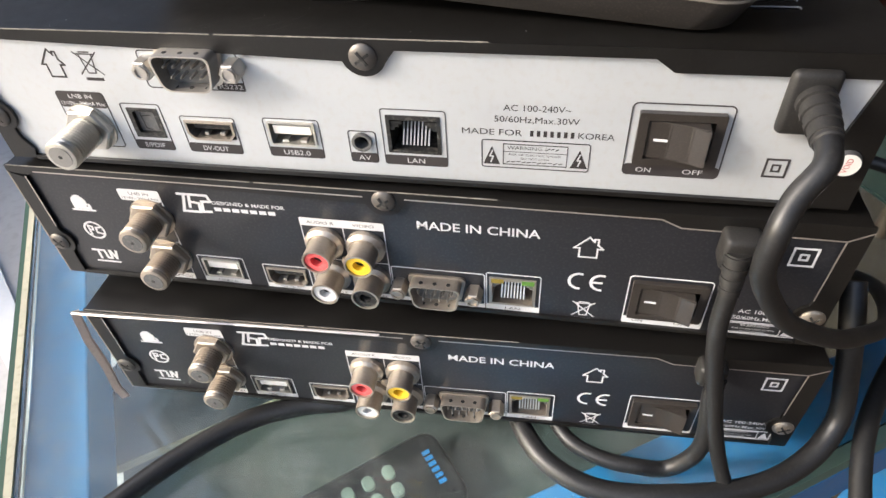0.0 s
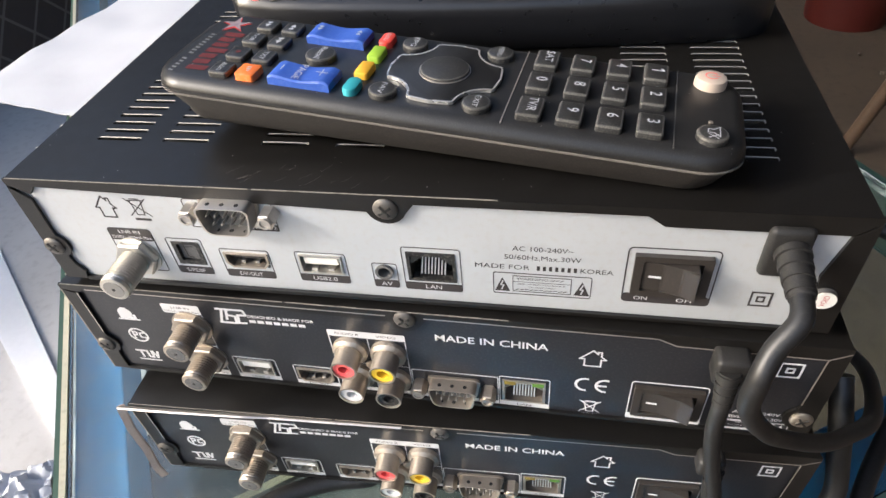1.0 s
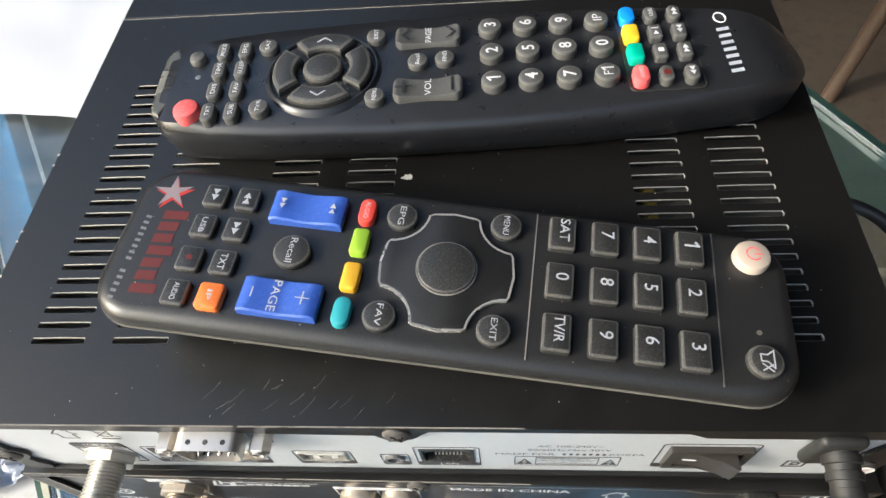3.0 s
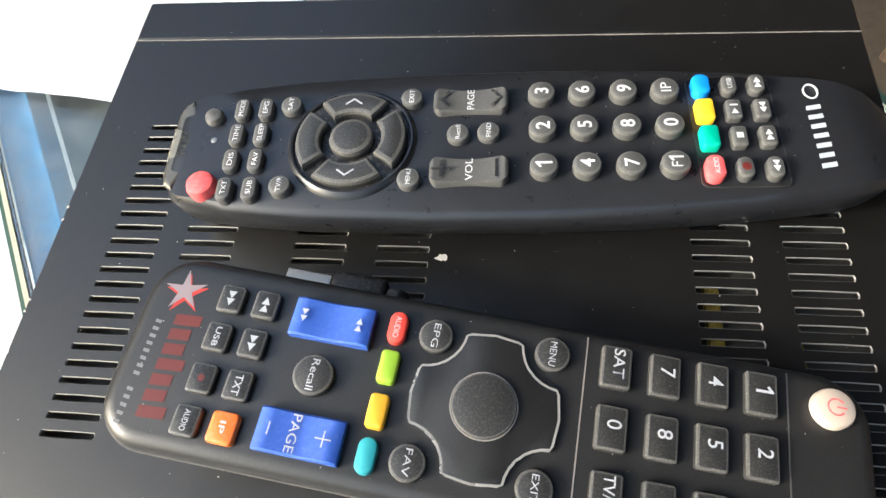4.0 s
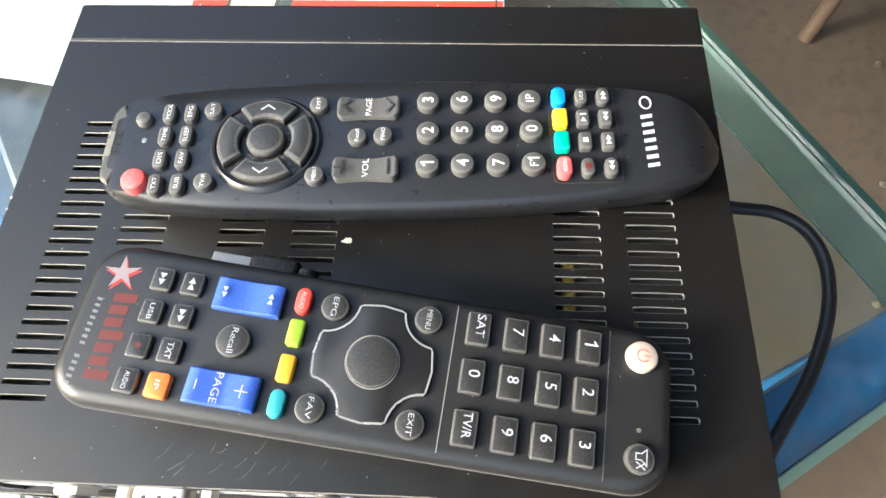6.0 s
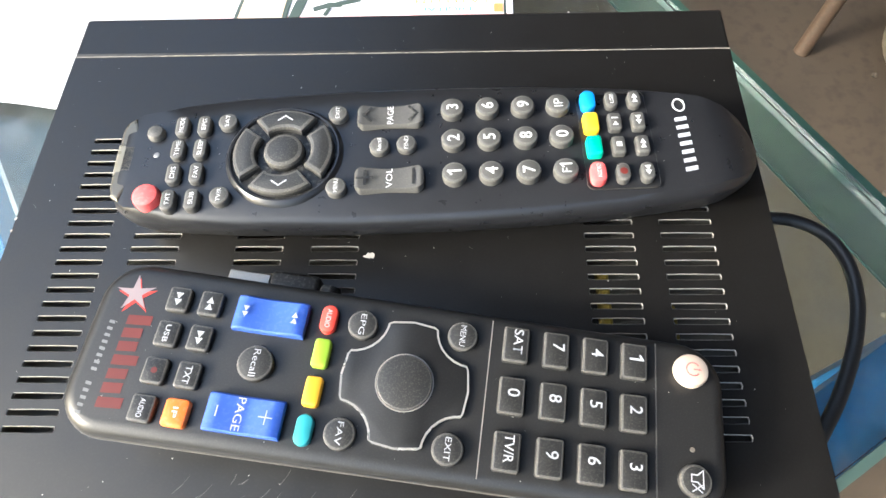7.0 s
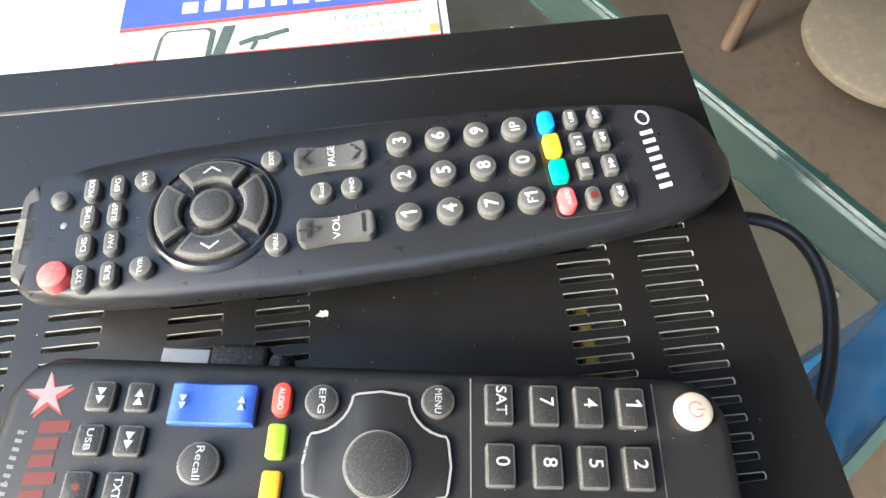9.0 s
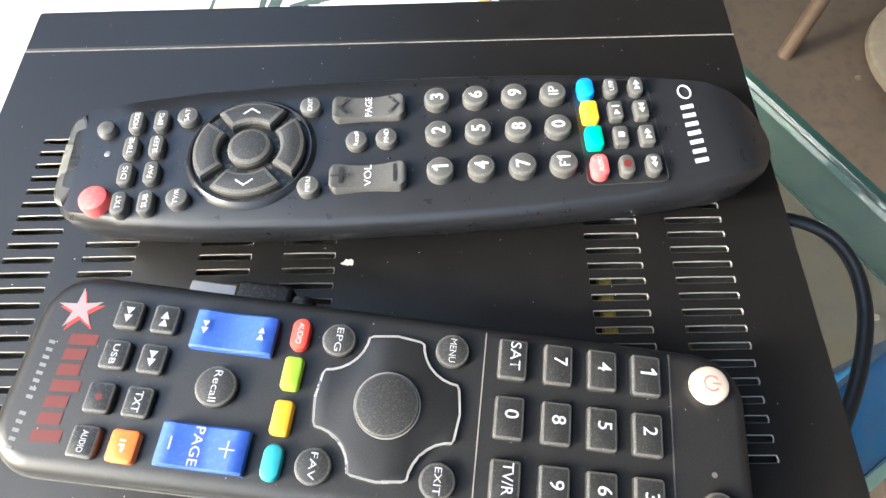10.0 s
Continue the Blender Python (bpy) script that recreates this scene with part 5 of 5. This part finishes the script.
for x, col in ((26.9, ("SAT", "0", "TV/R")), (37.3, "789"), (47.4, "456"), (57.4, "123")):
    for y, t in zip((13.8, 0.5, -13.1), col):
        k = key(Q, "number_key", rounded(*mm(x - 3.3, x + 3.3, y - 4.7, y + 4.7, 0.8)), -0.0005, 0.0025, KEY_DARK, 0.0006, "square dark rubber key")
        qtext(t, x + 0.5, y + 0.8, 4.4 if len(t) == 1 else 3.4, k, 0.00205, 0 if len(t) == 1 else 6.6, bold=0.005)
k = key(Q, "power_key", disc(72.0 * MM, 13.6 * MM, 4.3 * MM, 28), -0.0005, 0.0033, CREAM, 0.0012, "cream domed power key")
part("key_legend", joined(strokes([[((72 + 1.7 * math.cos(radians(a))) * MM, (13.6 + 1.7 * math.sin(radians(a))) * MM) for a in range(40, 321, 20)], [(0.0722, 0.0136), (0.0739, 0.0136)]], 0.00035, 0.00285)), RED_KEY, k)
k = key(Q, "mute_key", disc(72.2 * MM, -13.3 * MM, 3.9 * MM, 24), -0.0005, 0.0024, KEY_DARK, 0.0007)
part("key_legend", strokes([[(a * MM, b * MM) for a, b in q] for q in ([(71.0, -12.0), (72.4, -12.0), (73.8, -10.8), (73.8, -15.0), (72.4, -13.6), (71.0, -13.6), (71.0, -12.0)], [(71.2, -15.8), (73.4, -14.2)], [(71.2, -14.2), (73.4, -15.8)])], 0.0003, 0.00195), INK_WORN, k)
part("indicator", prism(disc(0.0721, -0.0059, 0.0006, 10), -0.0002, 0.0003), DULL_METAL, Q)
# star emblem and brand lettering as plain shapes
star = []
for i in range(10):
    a, r = radians(36 * i + 26), 5.4 if i % 2 == 0 else 1.7
    star.append(((-74.5 + r * math.cos(a)) * MM, (13.6 + r * math.sin(a)) * MM))
part("star_emblem", joined(*[patch([star[i], star[(i + 1) % 10], (-0.0745 + 0.0008, 0.0136)], 0.0001) for i in range(0, 10)]), material("pinkish_white_print", (0.24, 0.19, 0.20), 0.5), Q, "pale printed star")
part("star_shade", patch([(x + 0.0006, y - 0.0008) for x, y in star], 0.00006), INK_RED, Q, "red shade of the star")
bars = [patch([(a * MM, b * MM) for a, b in ((-74.2, 7.6 - 3.6 * i), (-68.6 + (0.8 if i % 3 == 0 else -0.6), 8.0 - 3.6 * i), (-68.6 + (0.8 if i % 3 == 0 else -0.6), 5.4 - 3.6 * i), (-74.2, 5.0 - 3.6 * i))], 0.0001) for i in range(7)]
GREY_PRINT = material("grey_print", (0.17, 0.17, 0.17), 0.5)
for q in bars:
    part("brand_bar", q, DULL_RED, Q, "faded red printed bar")
bars = [patch([(a * MM, b * MM) for a, b in ((-78.5, 5.6 - 1.8 * i), (-77.0, 5.4 - 1.8 * i), (-77.0, 4.6 - 1.8 * i), (-78.5, 4.8 - 1.8 * i))], 0.0001) for i in range(14) if i != 8]
for q in bars:
    part("model_bar", q, GREY_PRINT, Q)

DUST = material("pale_dust", (0.42, 0.40, 0.37), 0.9)
random.seed(11)
def specks(parent, n, x0, x1, y0, y1, z):
    bm = joined(*[patch(disc(random.uniform(x0, x1) * MM, random.uniform(y0, y1) * MM, random.choice((0.06, 0.08, 0.1, 0.14)) * MM, 6), z + 0.00008) for _ in range(n)])
    tagged(part("dust_specks", bm, DUST, parent, "pale dust specks"), kind="stuff")
specks(Q, 70, -80, 77, -19.5, 19.5, 0.0)
specks(P, 50, -44, 118, -9.5, 11.5, ZP + 0.00016)

# wireless dongle with an aerial, lying under the near remote
DM = pose(0.0838, 0.0625, 0.1402, 0, 0, -9)
DG = thing("usb_dongle", "black usb wireless dongle with a hinged aerial on the receiver", "dongle", DM)
con = part("usb_plug", joined(ringshape([(a * MM, b * MM) for a, b in ((0, -6), (0, 6), (0.1, 6), (0.1, -6))], [(a * MM, b * MM) for a, b in ((0.02, -5.8), (0.02, 5.8), (0.05, 5.8), (0.05, -5.8))], 0.002, 0.0024), block(*mm(-6.5, 6.5, -6, 6, 1.0, 5.5), 0.0004)), PLUG_TIN, DG, "bare metal usb plug")
part("plug_hole", joined(*[block(*mm(x - 0.45, x + 0.45, -0.9, 0.9, 5.4, 5.56)) for x in (-3.6, -1.9, 1.9, 3.4)]), DARK, con)
part("body", block(*mm(6.6, 22, -7.6, 7.6, 0.2, 6.6), 0.0016, 3), DARK, DG, "black plastic dongle body", smooth=True)
part("hinge", shifted(lathe([(0.0030, -0.005), (0.0034, -0.0035), (0.0034, 0.0035), (0.0030, 0.005)], 20), 0.0250, 0.0, 0.0036, 90), DARK, DG, smooth=True)
part("aerial", joined(shifted(lathe([(0.0026, 0), (0.0026, 0.022)], 16), 0.028, 0.0, 0.0036, 0, 90), shifted(lathe([(0.0030, 0), (0.0028, 0.065), (0.002, 0.068)], 16), 0.050, 0.0, 0.0036, 0, 90)), RUBBER, DG, "black rubber aerial rod", smooth=True)

# ---- cords ----
def cord(name, label, pts, r=0.0036, mat=CORD):
    ob = part(name, tube(pts, r), mat, None, smooth=True)
    return tagged(ob, label, "cable")

ea = REC_A.matrix_basis @ exit_a
cord("power_cord", "black power cord looping down from the top receiver", [ea + Vector((0.0, 0.006, 0.0005)), ea, (0.2250, -0.0240, 0.1262), (0.2203, -0.0280, 0.1203), (0.2176, -0.0322, 0.1130), (0.2186, -0.0312, 0.1005), (0.2255, -0.0280, 0.0870), (0.2350, -0.0220, 0.0740), (0.2500, -0.0150, 0.0625), (0.2620, -0.0070, 0.0555), (0.2760, 0.0060, 0.0490), (0.290, 0.040, 0.030), (0.300, 0.08, 0.0), (0.31, 0.10, TABLE_Z + 0.005)], 0.0028)
exit_b = power_plug(221.0, 86.2, REC_B, MB, (10, 11, 8), 78, 4, 3.6, 14.0, (-1.0, 1.5, 7.0))
eb = REC_B.matrix_basis @ exit_b
cord("power_cord", "black power cord hanging from the middle receiver", [eb + Vector((0, 0.001, 0.005)), eb, (0.2205, eb.y - 0.001, 0.0600), (0.2245, -0.0150, 0.0380), (0.2305, -0.0180, 0.0120), (0.2370, -0.021, -0.008), (0.241, -0.028, TABLE_Z + 0.004), (0.246, -0.06, TABLE_Z + 0.004)], 0.0027)
exit_c = power_plug(217.0, 90.5, REC_C, MB, (9, 9, 7), 70, -6, 3.3, 9.0, (1.0, 0.5, 6.0))
ec = REC_C.matrix_basis @ exit_c
cord("power_cord", "black power cord curling from the lowest receiver onto the glass", [ec + Vector((0, 0.001, 0.004)), ec, (0.2285, -0.0160, 0.0060), (0.2270, -0.0165, -0.0060), (0.2200, -0.0170, -0.0160), (0.2080, -0.0185, TABLE_Z + 0.0040), (0.1960, -0.0170, TABLE_Z + 0.0040), (0.1840, -0.0110, TABLE_Z + 0.0040), (0.176, 0.002, TABLE_Z + 0.0040), (0.170, 0.016, TABLE_Z + 0.0040)], 0.0030)
cord("loose_cord", "black cord lying in a loop on the glass", [(0.158, 0.020, TABLE_Z + 0.0045), (0.1640, -0.0040, TABLE_Z + 0.0045), (0.1760, -0.0215, TABLE_Z + 0.0045), (0.1960, -0.0300, TABLE_Z + 0.0045), (0.2240, -0.0285, TABLE_Z + 0.006), (0.2500, -0.0210, TABLE_Z + 0.0060), (0.2680, -0.0100, TABLE_Z + 0.010), (0.2770, 0.0010, 0.002), (0.2740, 0.0060, 0.022), (0.2700, 0.0100, 0.0400), (0.2690, 0.020, 0.052)], 0.0040)
cord("loose_cord", "black cord bending across the glass before the stack", [(0.112, 0.012, TABLE_Z + 0.0045), (0.0960, -0.0050, TABLE_Z + 0.0045), (0.0780, -0.0105, TABLE_Z + 0.0045), (0.0580, -0.0200, TABLE_Z + 0.0045), (0.0400, -0.0360, TABLE_Z + 0.0045), (0.0240, -0.0560, TABLE_Z + 0.0045), (0.005, -0.085, TABLE_Z + 0.0045)], 0.0042)
cord("side_cord", "thick black cord arching beside the stack", [(0.262, 0.182, 0.012), (0.300, 0.1690, 0.004), (0.330, 0.1665, 0.001), (0.3465, 0.1575, 0.0), (0.3540, 0.1400, 0.0), (0.3530, 0.1180, 0.0), (0.3450, 0.0940, 0.0), (0.3310, 0.0680, 0.0), (0.3110, 0.0400, 0.0), (0.290, 0.0050, -0.004), (0.282, -0.025, -0.012), (0.276, -0.06, TABLE_Z + 0.0040)], 0.0036)

# ---- on the table behind and before the stack ----
def sheet(name, label, x0, x1, y0, y1, z, m, mat, amp, seed):
    bm = bmesh.new()
    nx, ny = 40, 40
    g = [[bm.verts.new((x0 + (x1 - x0) * i / nx, y0 + (y1 - y0) * j / ny, z + amp * (0.5 + 0.5 * noise.noise(Vector((i * 0.13 + seed, j * 0.11, seed))) + 0.25 * noise.noise(Vector((i * 0.4, j * 0.37 + seed, 0)))))) for j in range(ny + 1)] for i in range(nx + 1)]
    for i in range(nx):
        for j in range(ny):
            bm.faces.new((g[i][j], g[i + 1][j], g[i + 1][j + 1], g[i][j + 1]))
    geo = bmesh.ops.extrude_face_region(bm, geom=bm.faces[:])["geom"]
    for v in geo:
        if isinstance(v, bmesh.types.BMVert):
            v.co.z += 0.0006
    return tagged(part(name, bm, mat, None, m=m, smooth=True), label, "paper")

sheet("paper_sheet", "large crinkled white paper sheet on the glass table", 0, 0.50, 0, 0.55, 0.0, pose(-0.385, 0.303, TABLE_Z + 0.001, 0, 0, -9.5), PAPER, 0.010, 3.0)

CT = 0.045
BOX = thing("receiver_carton", "white, red and blue printed receiver carton behind the stack", "carton", pose(-0.014, 0.20, TABLE_Z))
h = CT - TABLE_Z
ctn = part("carton", block(0, 0.190, 0, 0.150, 0, h, 0.0006), CARD_WHITE, BOX, "lilac-white printed card")
K = lambda bm, mat, nm="print": part(nm, bm, mat, ctn, m=pose(0.014, -0.20, h))
rc = lambda x0, x1, y0, y1, z=0.0002: patch([(a * MM, b * MM) for a, b in ((x0, y0), (x1, y0), (x1, y1), (x0, y1))], z)
K(rc(-13, 175, 274, 281.5), CARD_RED, "red_stripe"); K(rc(-13, 175, 250, 274), CARD_BLUE, "blue_stripe")
K(patch([(-0.013, 0.3045), (0.175, 0.3095), (0.175, 0.3125), (-0.013, 0.3075)], 0.0002), CARD_RED, "red_stripe")
K(patch([(-0.013, 0.3075), (0.175, 0.3125), (0.175, 0.349), (-0.013, 0.349)], 0.0002), CARD_BLUE, "blue_stripe")
for i in range(8):
    K(rc(22 + 13 * i, 31 + 13 * i, 316, 325, 0.0004), INK_WHITE, "printed_square")
tv = [(7, 268), (11, 298), (14.5, 303), (39, 303), (43, 300), (40, 268)]
K(patch([(a * MM, b * MM) for a, b in tv], 0.0003), CARD_DARK, "printed_screen")
K(patch([(a * MM, b * MM) for a, b in ((9.5, 268), (13.4, 297.5), (16, 301), (37, 301), (39.5, 298.5), (37, 268))], 0.0005), CARD_TAN, "printed_picture")
K(patch([(a * MM, b * MM) for a, b in ((40, 273), (47, 303), (54, 303), (47, 274))], 0.0003), CARD_DARK, "printed_band")
K(joined(strokes([[(0.058, 0.288), (0.066, 0.291), (0.072, 0.291)], [(0.072, 0.292), (0.083, 0.295)]], 0.004, 0.0003), strokes([[(0.066, 0.288), (0.064, 0.283)]], 0.0025, 0.00035)), CARD_DARK, "printed_device")
for t, x, y, sz, mat in (("RECEIVER", 133, 301, 6.0, CARD_GREEN), ("SATELLITE", 138, 293, 5.6, CARD_ORANGE), ("DIGITAL", 136, 286, 4.6, CARD_SKY)):
    lettering(t, x * MM, y * MM, sz * MM, mat, ctn, pose(0.014, -0.20, h), {"RECEIVER": 56, "SATELLITE": 46, "DIGITAL": 30}[t] * MM, 180, 0.0003)
K(rc(164.5, 170, 283, 290, 0.0003), CARD_ORANGE, "printed_square")
K(rc(170.5, 171.6, 273, 309, 0.0004), CARD_DARK, "printed_line")

BOX2 = thing("receiver_carton", "dark red and blue carton with coloured printed icons, lying behind", "carton", pose(-0.04, 0.385, TABLE_Z))
c2 = part("carton", block(0, 0.150, 0, 0.13, 0, 0.070, 0.0006), CARD_MAROON, BOX2, "dark red printed card")
K2 = lambda bm, mat, nm="print": part(nm, bm, mat, c2, m=pose(0.04, -0.385, 0.070))
K2(rc(-39, -8, 387, 513), CARD_BLUE, "blue_field"); K2(rc(-8, 27, 387, 513), CARD_GREY, "grey_field"); K2(rc(27, 58, 387, 513), CARD_DARK, "dark_field"); K2(rc(58, 102, 387, 513), CARD_SKY, "light_blue_field"); K2(rc(102, 106, 387, 513), INK_WHITE, "white_line"); K2(rc(106, 109, 387, 513), CARD_ORANGE, "orange_edge")
for x, y, mat in ((80, 404, GREEN_KEY), (82, 424, ORANGE_KEY), (84, 446, RED_KEY), (41, 405, LIME_KEY)):
    K2(patch(disc(x * MM, y * MM, (9 if x > 50 else 4) * MM, 20), 0.0004), mat, "printed_icon")

# remote control lying on the glass in front
T = thing("remote_control", "small black remote control with grey-green keys on the glass", "remote control", pose(0.1180, -0.0230, TABLE_Z - 0.0448, 0, 0, 40))
part("case", prism(rounded(*mm(-60, 24, -19, 19, 8), 6), 0.0, 0.012, 0.003, 3), REMOTE, T, smooth=True)
GG = material("grey_green_key", (0.22, 0.27, 0.24), 0.55, spots=0.2)
for i in range(5):
    for j in range(3):
        key(T, "oval_key", rounded(*mm(-2.5 - 9.5 * i - 2.6, -2.5 - 9.5 * i + 2.6, -10 + 9 * j - 3.4, -10 + 9 * j + 3.4, 2.5)), 0.0115, 0.0022, GG, 0.0007)
part("brand_bars", joined(*[patch([(a * MM, b * MM) for a, b in ((14, -8 + 3 * i), (17.5, -8 + 3 * i), (17.5, -6 + 3 * i), (14, -6 + 3 * i))], 0.0122) for i in range(6)]), CARD_SKY, T)

# dark sheet lying on the board under the glass
SHEET = thing("glass_sheet", "dark glass sheet with a beige edge, lying under the table glass", "glass sheet", pose(0, 0, TABLE_Z - 0.0446))
part("sheet", prism(round_corners([(-0.052, 0.012), (-0.020, -0.034), (0.061, 0.027), (0.040, 0.070), (-0.040, 0.060)], 0.005), 0, 0.0014), material("dark_blue_grey_glass", (0.030, 0.042, 0.055), 0.22, spots=0.25, spot_colour=(0.12, 0.13, 0.13), scale=70, vary=0.4), SHEET)
part("beige_rim", strokes([[(-0.052, 0.012), (-0.020, -0.034), (0.061, 0.027)]], 0.0042, 0.0018), material("beige_edge_band", (0.30, 0.27, 0.19), 0.6, spots=0.4, spot_colour=(0.12, 0.13, 0.10), scale=200), SHEET, "worn beige edge band")

# ---- things on the floor ----
SEAT = material("grey_green_seat", (0.14, 0.12, 0.09), 0.7, spots=0.3, spot_colour=(0.25, 0.22, 0.17), scale=60)
def stool(x, y, top, r, mat, label, turn, splay):
    s = thing("wooden_stool", label, "stool", pose(x, y, FLOOR_Z, 0, 0, turn))
    part("seat", lathe([(r * 0.7, top - 0.03), (r * 0.97, top - 0.028), (r, top - 0.02), (r, top - 0.006), (r * 0.96, top)], 40), mat, s, smooth=True)
    for a in (45, 135, 225, 315):
        c, d = math.cos(radians(a)), math.sin(radians(a))
        part("leg", tube([(r * 0.5 * c, r * 0.5 * d, top - 0.03), (r * splay * 0.75 * c, r * splay * 0.75 * d, top * 0.5), (r * splay * c, r * splay * d, 0.0)], 0.017), WOOD, s, smooth=True)
stool(1.19, 0.93, 0.09, 0.19, SEAT, "very low round stool with a dull tan seat", 10, 0.5)
stool(1.067, 1.212, 0.62, 0.30, WOOD, "tall brown wooden stool with straight legs", 0, 0.86)
BK = thing("plastic_bucket", "dark red plastic bucket on the earth floor", "bucket", pose(1.12, 2.25, FLOOR_Z))
part("wall", lathe([(0.13, 0), (0.17, 0.36), (0.16, 0.36), (0.12, 0.02)], 40), RED_PLASTIC, BK, smooth=True)
part("rim", shifted(ringshape(disc(0, 0, 0.18, 40), disc(0, 0, 0.165, 40), 0.34, 0.365)), RED_PLASTIC, BK, smooth=True)
part("handle", tube([(0.18 * math.cos(radians(a)), 0.18 * math.sin(radians(a)) * 0.5 - 0.02, 0.35 - 0.02 * math.sin(radians(a))) for a in range(0, 181, 20)], 0.004), CHROME, BK, smooth=True)
tagged(part("white_board", prism([(-1.21, 0.708), (-0.55, 0.218), (-0.55, 0.257), (-0.846, 0.511), (-1.21, 0.822)], FLOOR_Z + 0.0205, FLOOR_Z + 0.026), material("white_board_paint", (0.78, 0.78, 0.80), 0.6, vary=0.05)), "flat white board lying on the pale concrete beside the table", "board")
rag = bmesh.new()
bmesh.ops.create_grid(rag, x_segments=26, y_segments=26, size=0.06)
for v in rag.verts:
    d = v.co.length / 0.06
    v.co.z = 0.022 + 0.030 * noise.noise(v.co * 42) * (1.2 - 0.4 * d) + 0.012 * noise.noise(v.co * 110)
    v.co.x += 0.012 * noise.noise(v.co * 35 + Vector((5, 0, 0)))
    v.co.z = max(v.co.z, 0.0005)
rag_top = bmesh.ops.extrude_face_region(rag, geom=rag.faces[:])["geom"]
for v in rag_top:
    if isinstance(v, bmesh.types.BMVert):
        v.co.z += 0.0012
tagged(part("crumpled_rag", rag, PAPER, None, m=pose(-0.70, 0.22, FLOOR_Z + 0.020, 0, 0, 25), smooth=True), "crumpled white rag lying on the pale concrete", "rag")
random.seed(21)
stones = []
for k in range(45):
    r = random.choice((0.005, 0.008, 0.010, 0.014))
    b = bmesh.new()
    bmesh.ops.create_icosphere(b, subdivisions=1, radius=r)
    for v in b.verts:
        v.co *= random.uniform(0.7, 1.2)
    stones.append(shifted(b, random.uniform(0.35, 1.6), random.uniform(0.1, 2.2), FLOOR_Z + r * 0.2))
tagged(part("rubble", joined(*stones), material("brown_rubble", (0.065, 0.052, 0.037), 0.9, spots=0.4, spot_colour=(0.045, 0.034, 0.025), scale=120), None, smooth=False), "brown crumbs of earth on the floor", "rubble", kind="stuff")
# ---- dust, chips and scratches on the top cover ----
FAINT = material("faint_scratch", (0.16, 0.15, 0.14), 0.6)
CHIP = material("chipped_paint", (0.55, 0.52, 0.48), 0.7)
random.seed(5)
part("paint_chip", joined(*[patch([((119.2 + 1.3 * math.cos(a) * random.uniform(0.3, 1.2) + dx) * MM, (76.3 + 1.2 * math.sin(a) * random.uniform(0.3, 1.2)) * MM) for a in np.linspace(0, 5.6, 8)], 0.00006 + 0.00001 * k) for k, dx in enumerate((-0.6, 0.3, 0.9))]), CHIP, REC_A, "pale paint chip", m=Matrix.Translation((0, 0, H1)))
for k in range(16):
    x, y = random.gauss(88, 11), random.uniform(0.8, 9.0)
    l, a = random.uniform(1.0, 6.5), radians(random.gauss(42, 9))
    part("scratch", strokes([[(x * MM, y * MM), ((x + l * 0.55 * math.cos(a)) * MM, (y + l * 0.55 * math.sin(a)) * MM), ((x + l * math.cos(a + 0.08)) * MM, (y + l * math.sin(a + 0.08)) * MM)]], random.choice((0.00006, 0.00008, 0.00012)), 0.00006), FAINT, REC_A, m=Matrix.Translation((0, 0, H1)))
dots = []
for k in range(240):
    x, y, r = random.uniform(2, 241), random.uniform(1, 178), random.choice((0.05, 0.06, 0.08, 0.1, 0.12, 0.17))
    dots.append(patch(disc(x * MM, y * MM, r * MM, 6), 0.00008))
tagged(part("dust_specks", joined(*dots), CHIP, REC_A, "pale dust specks", m=Matrix.Translation((0, 0, H1))), kind="stuff")
# bare nicks where the paint is knocked off the cover's edges
for k in range(13):
    x, y = (0.25, random.uniform(14, 112)) if k < 8 else (random.uniform(20, 210), D1 * 1000 - 0.5)
    part("paint_chip", patch([((x + (0.7 if k < 8 else 0.5) * math.cos(a) * random.uniform(0.3, 1.0) + 0.4 * (k < 8)) * MM, (y + 0.5 * math.sin(a) * random.uniform(0.4, 1.3)) * MM) for a in np.linspace(0, 5.6, 8)], 0.00007), CHIP, REC_A, "pale paint chip", m=Matrix.Translation((0, 0, H1)))
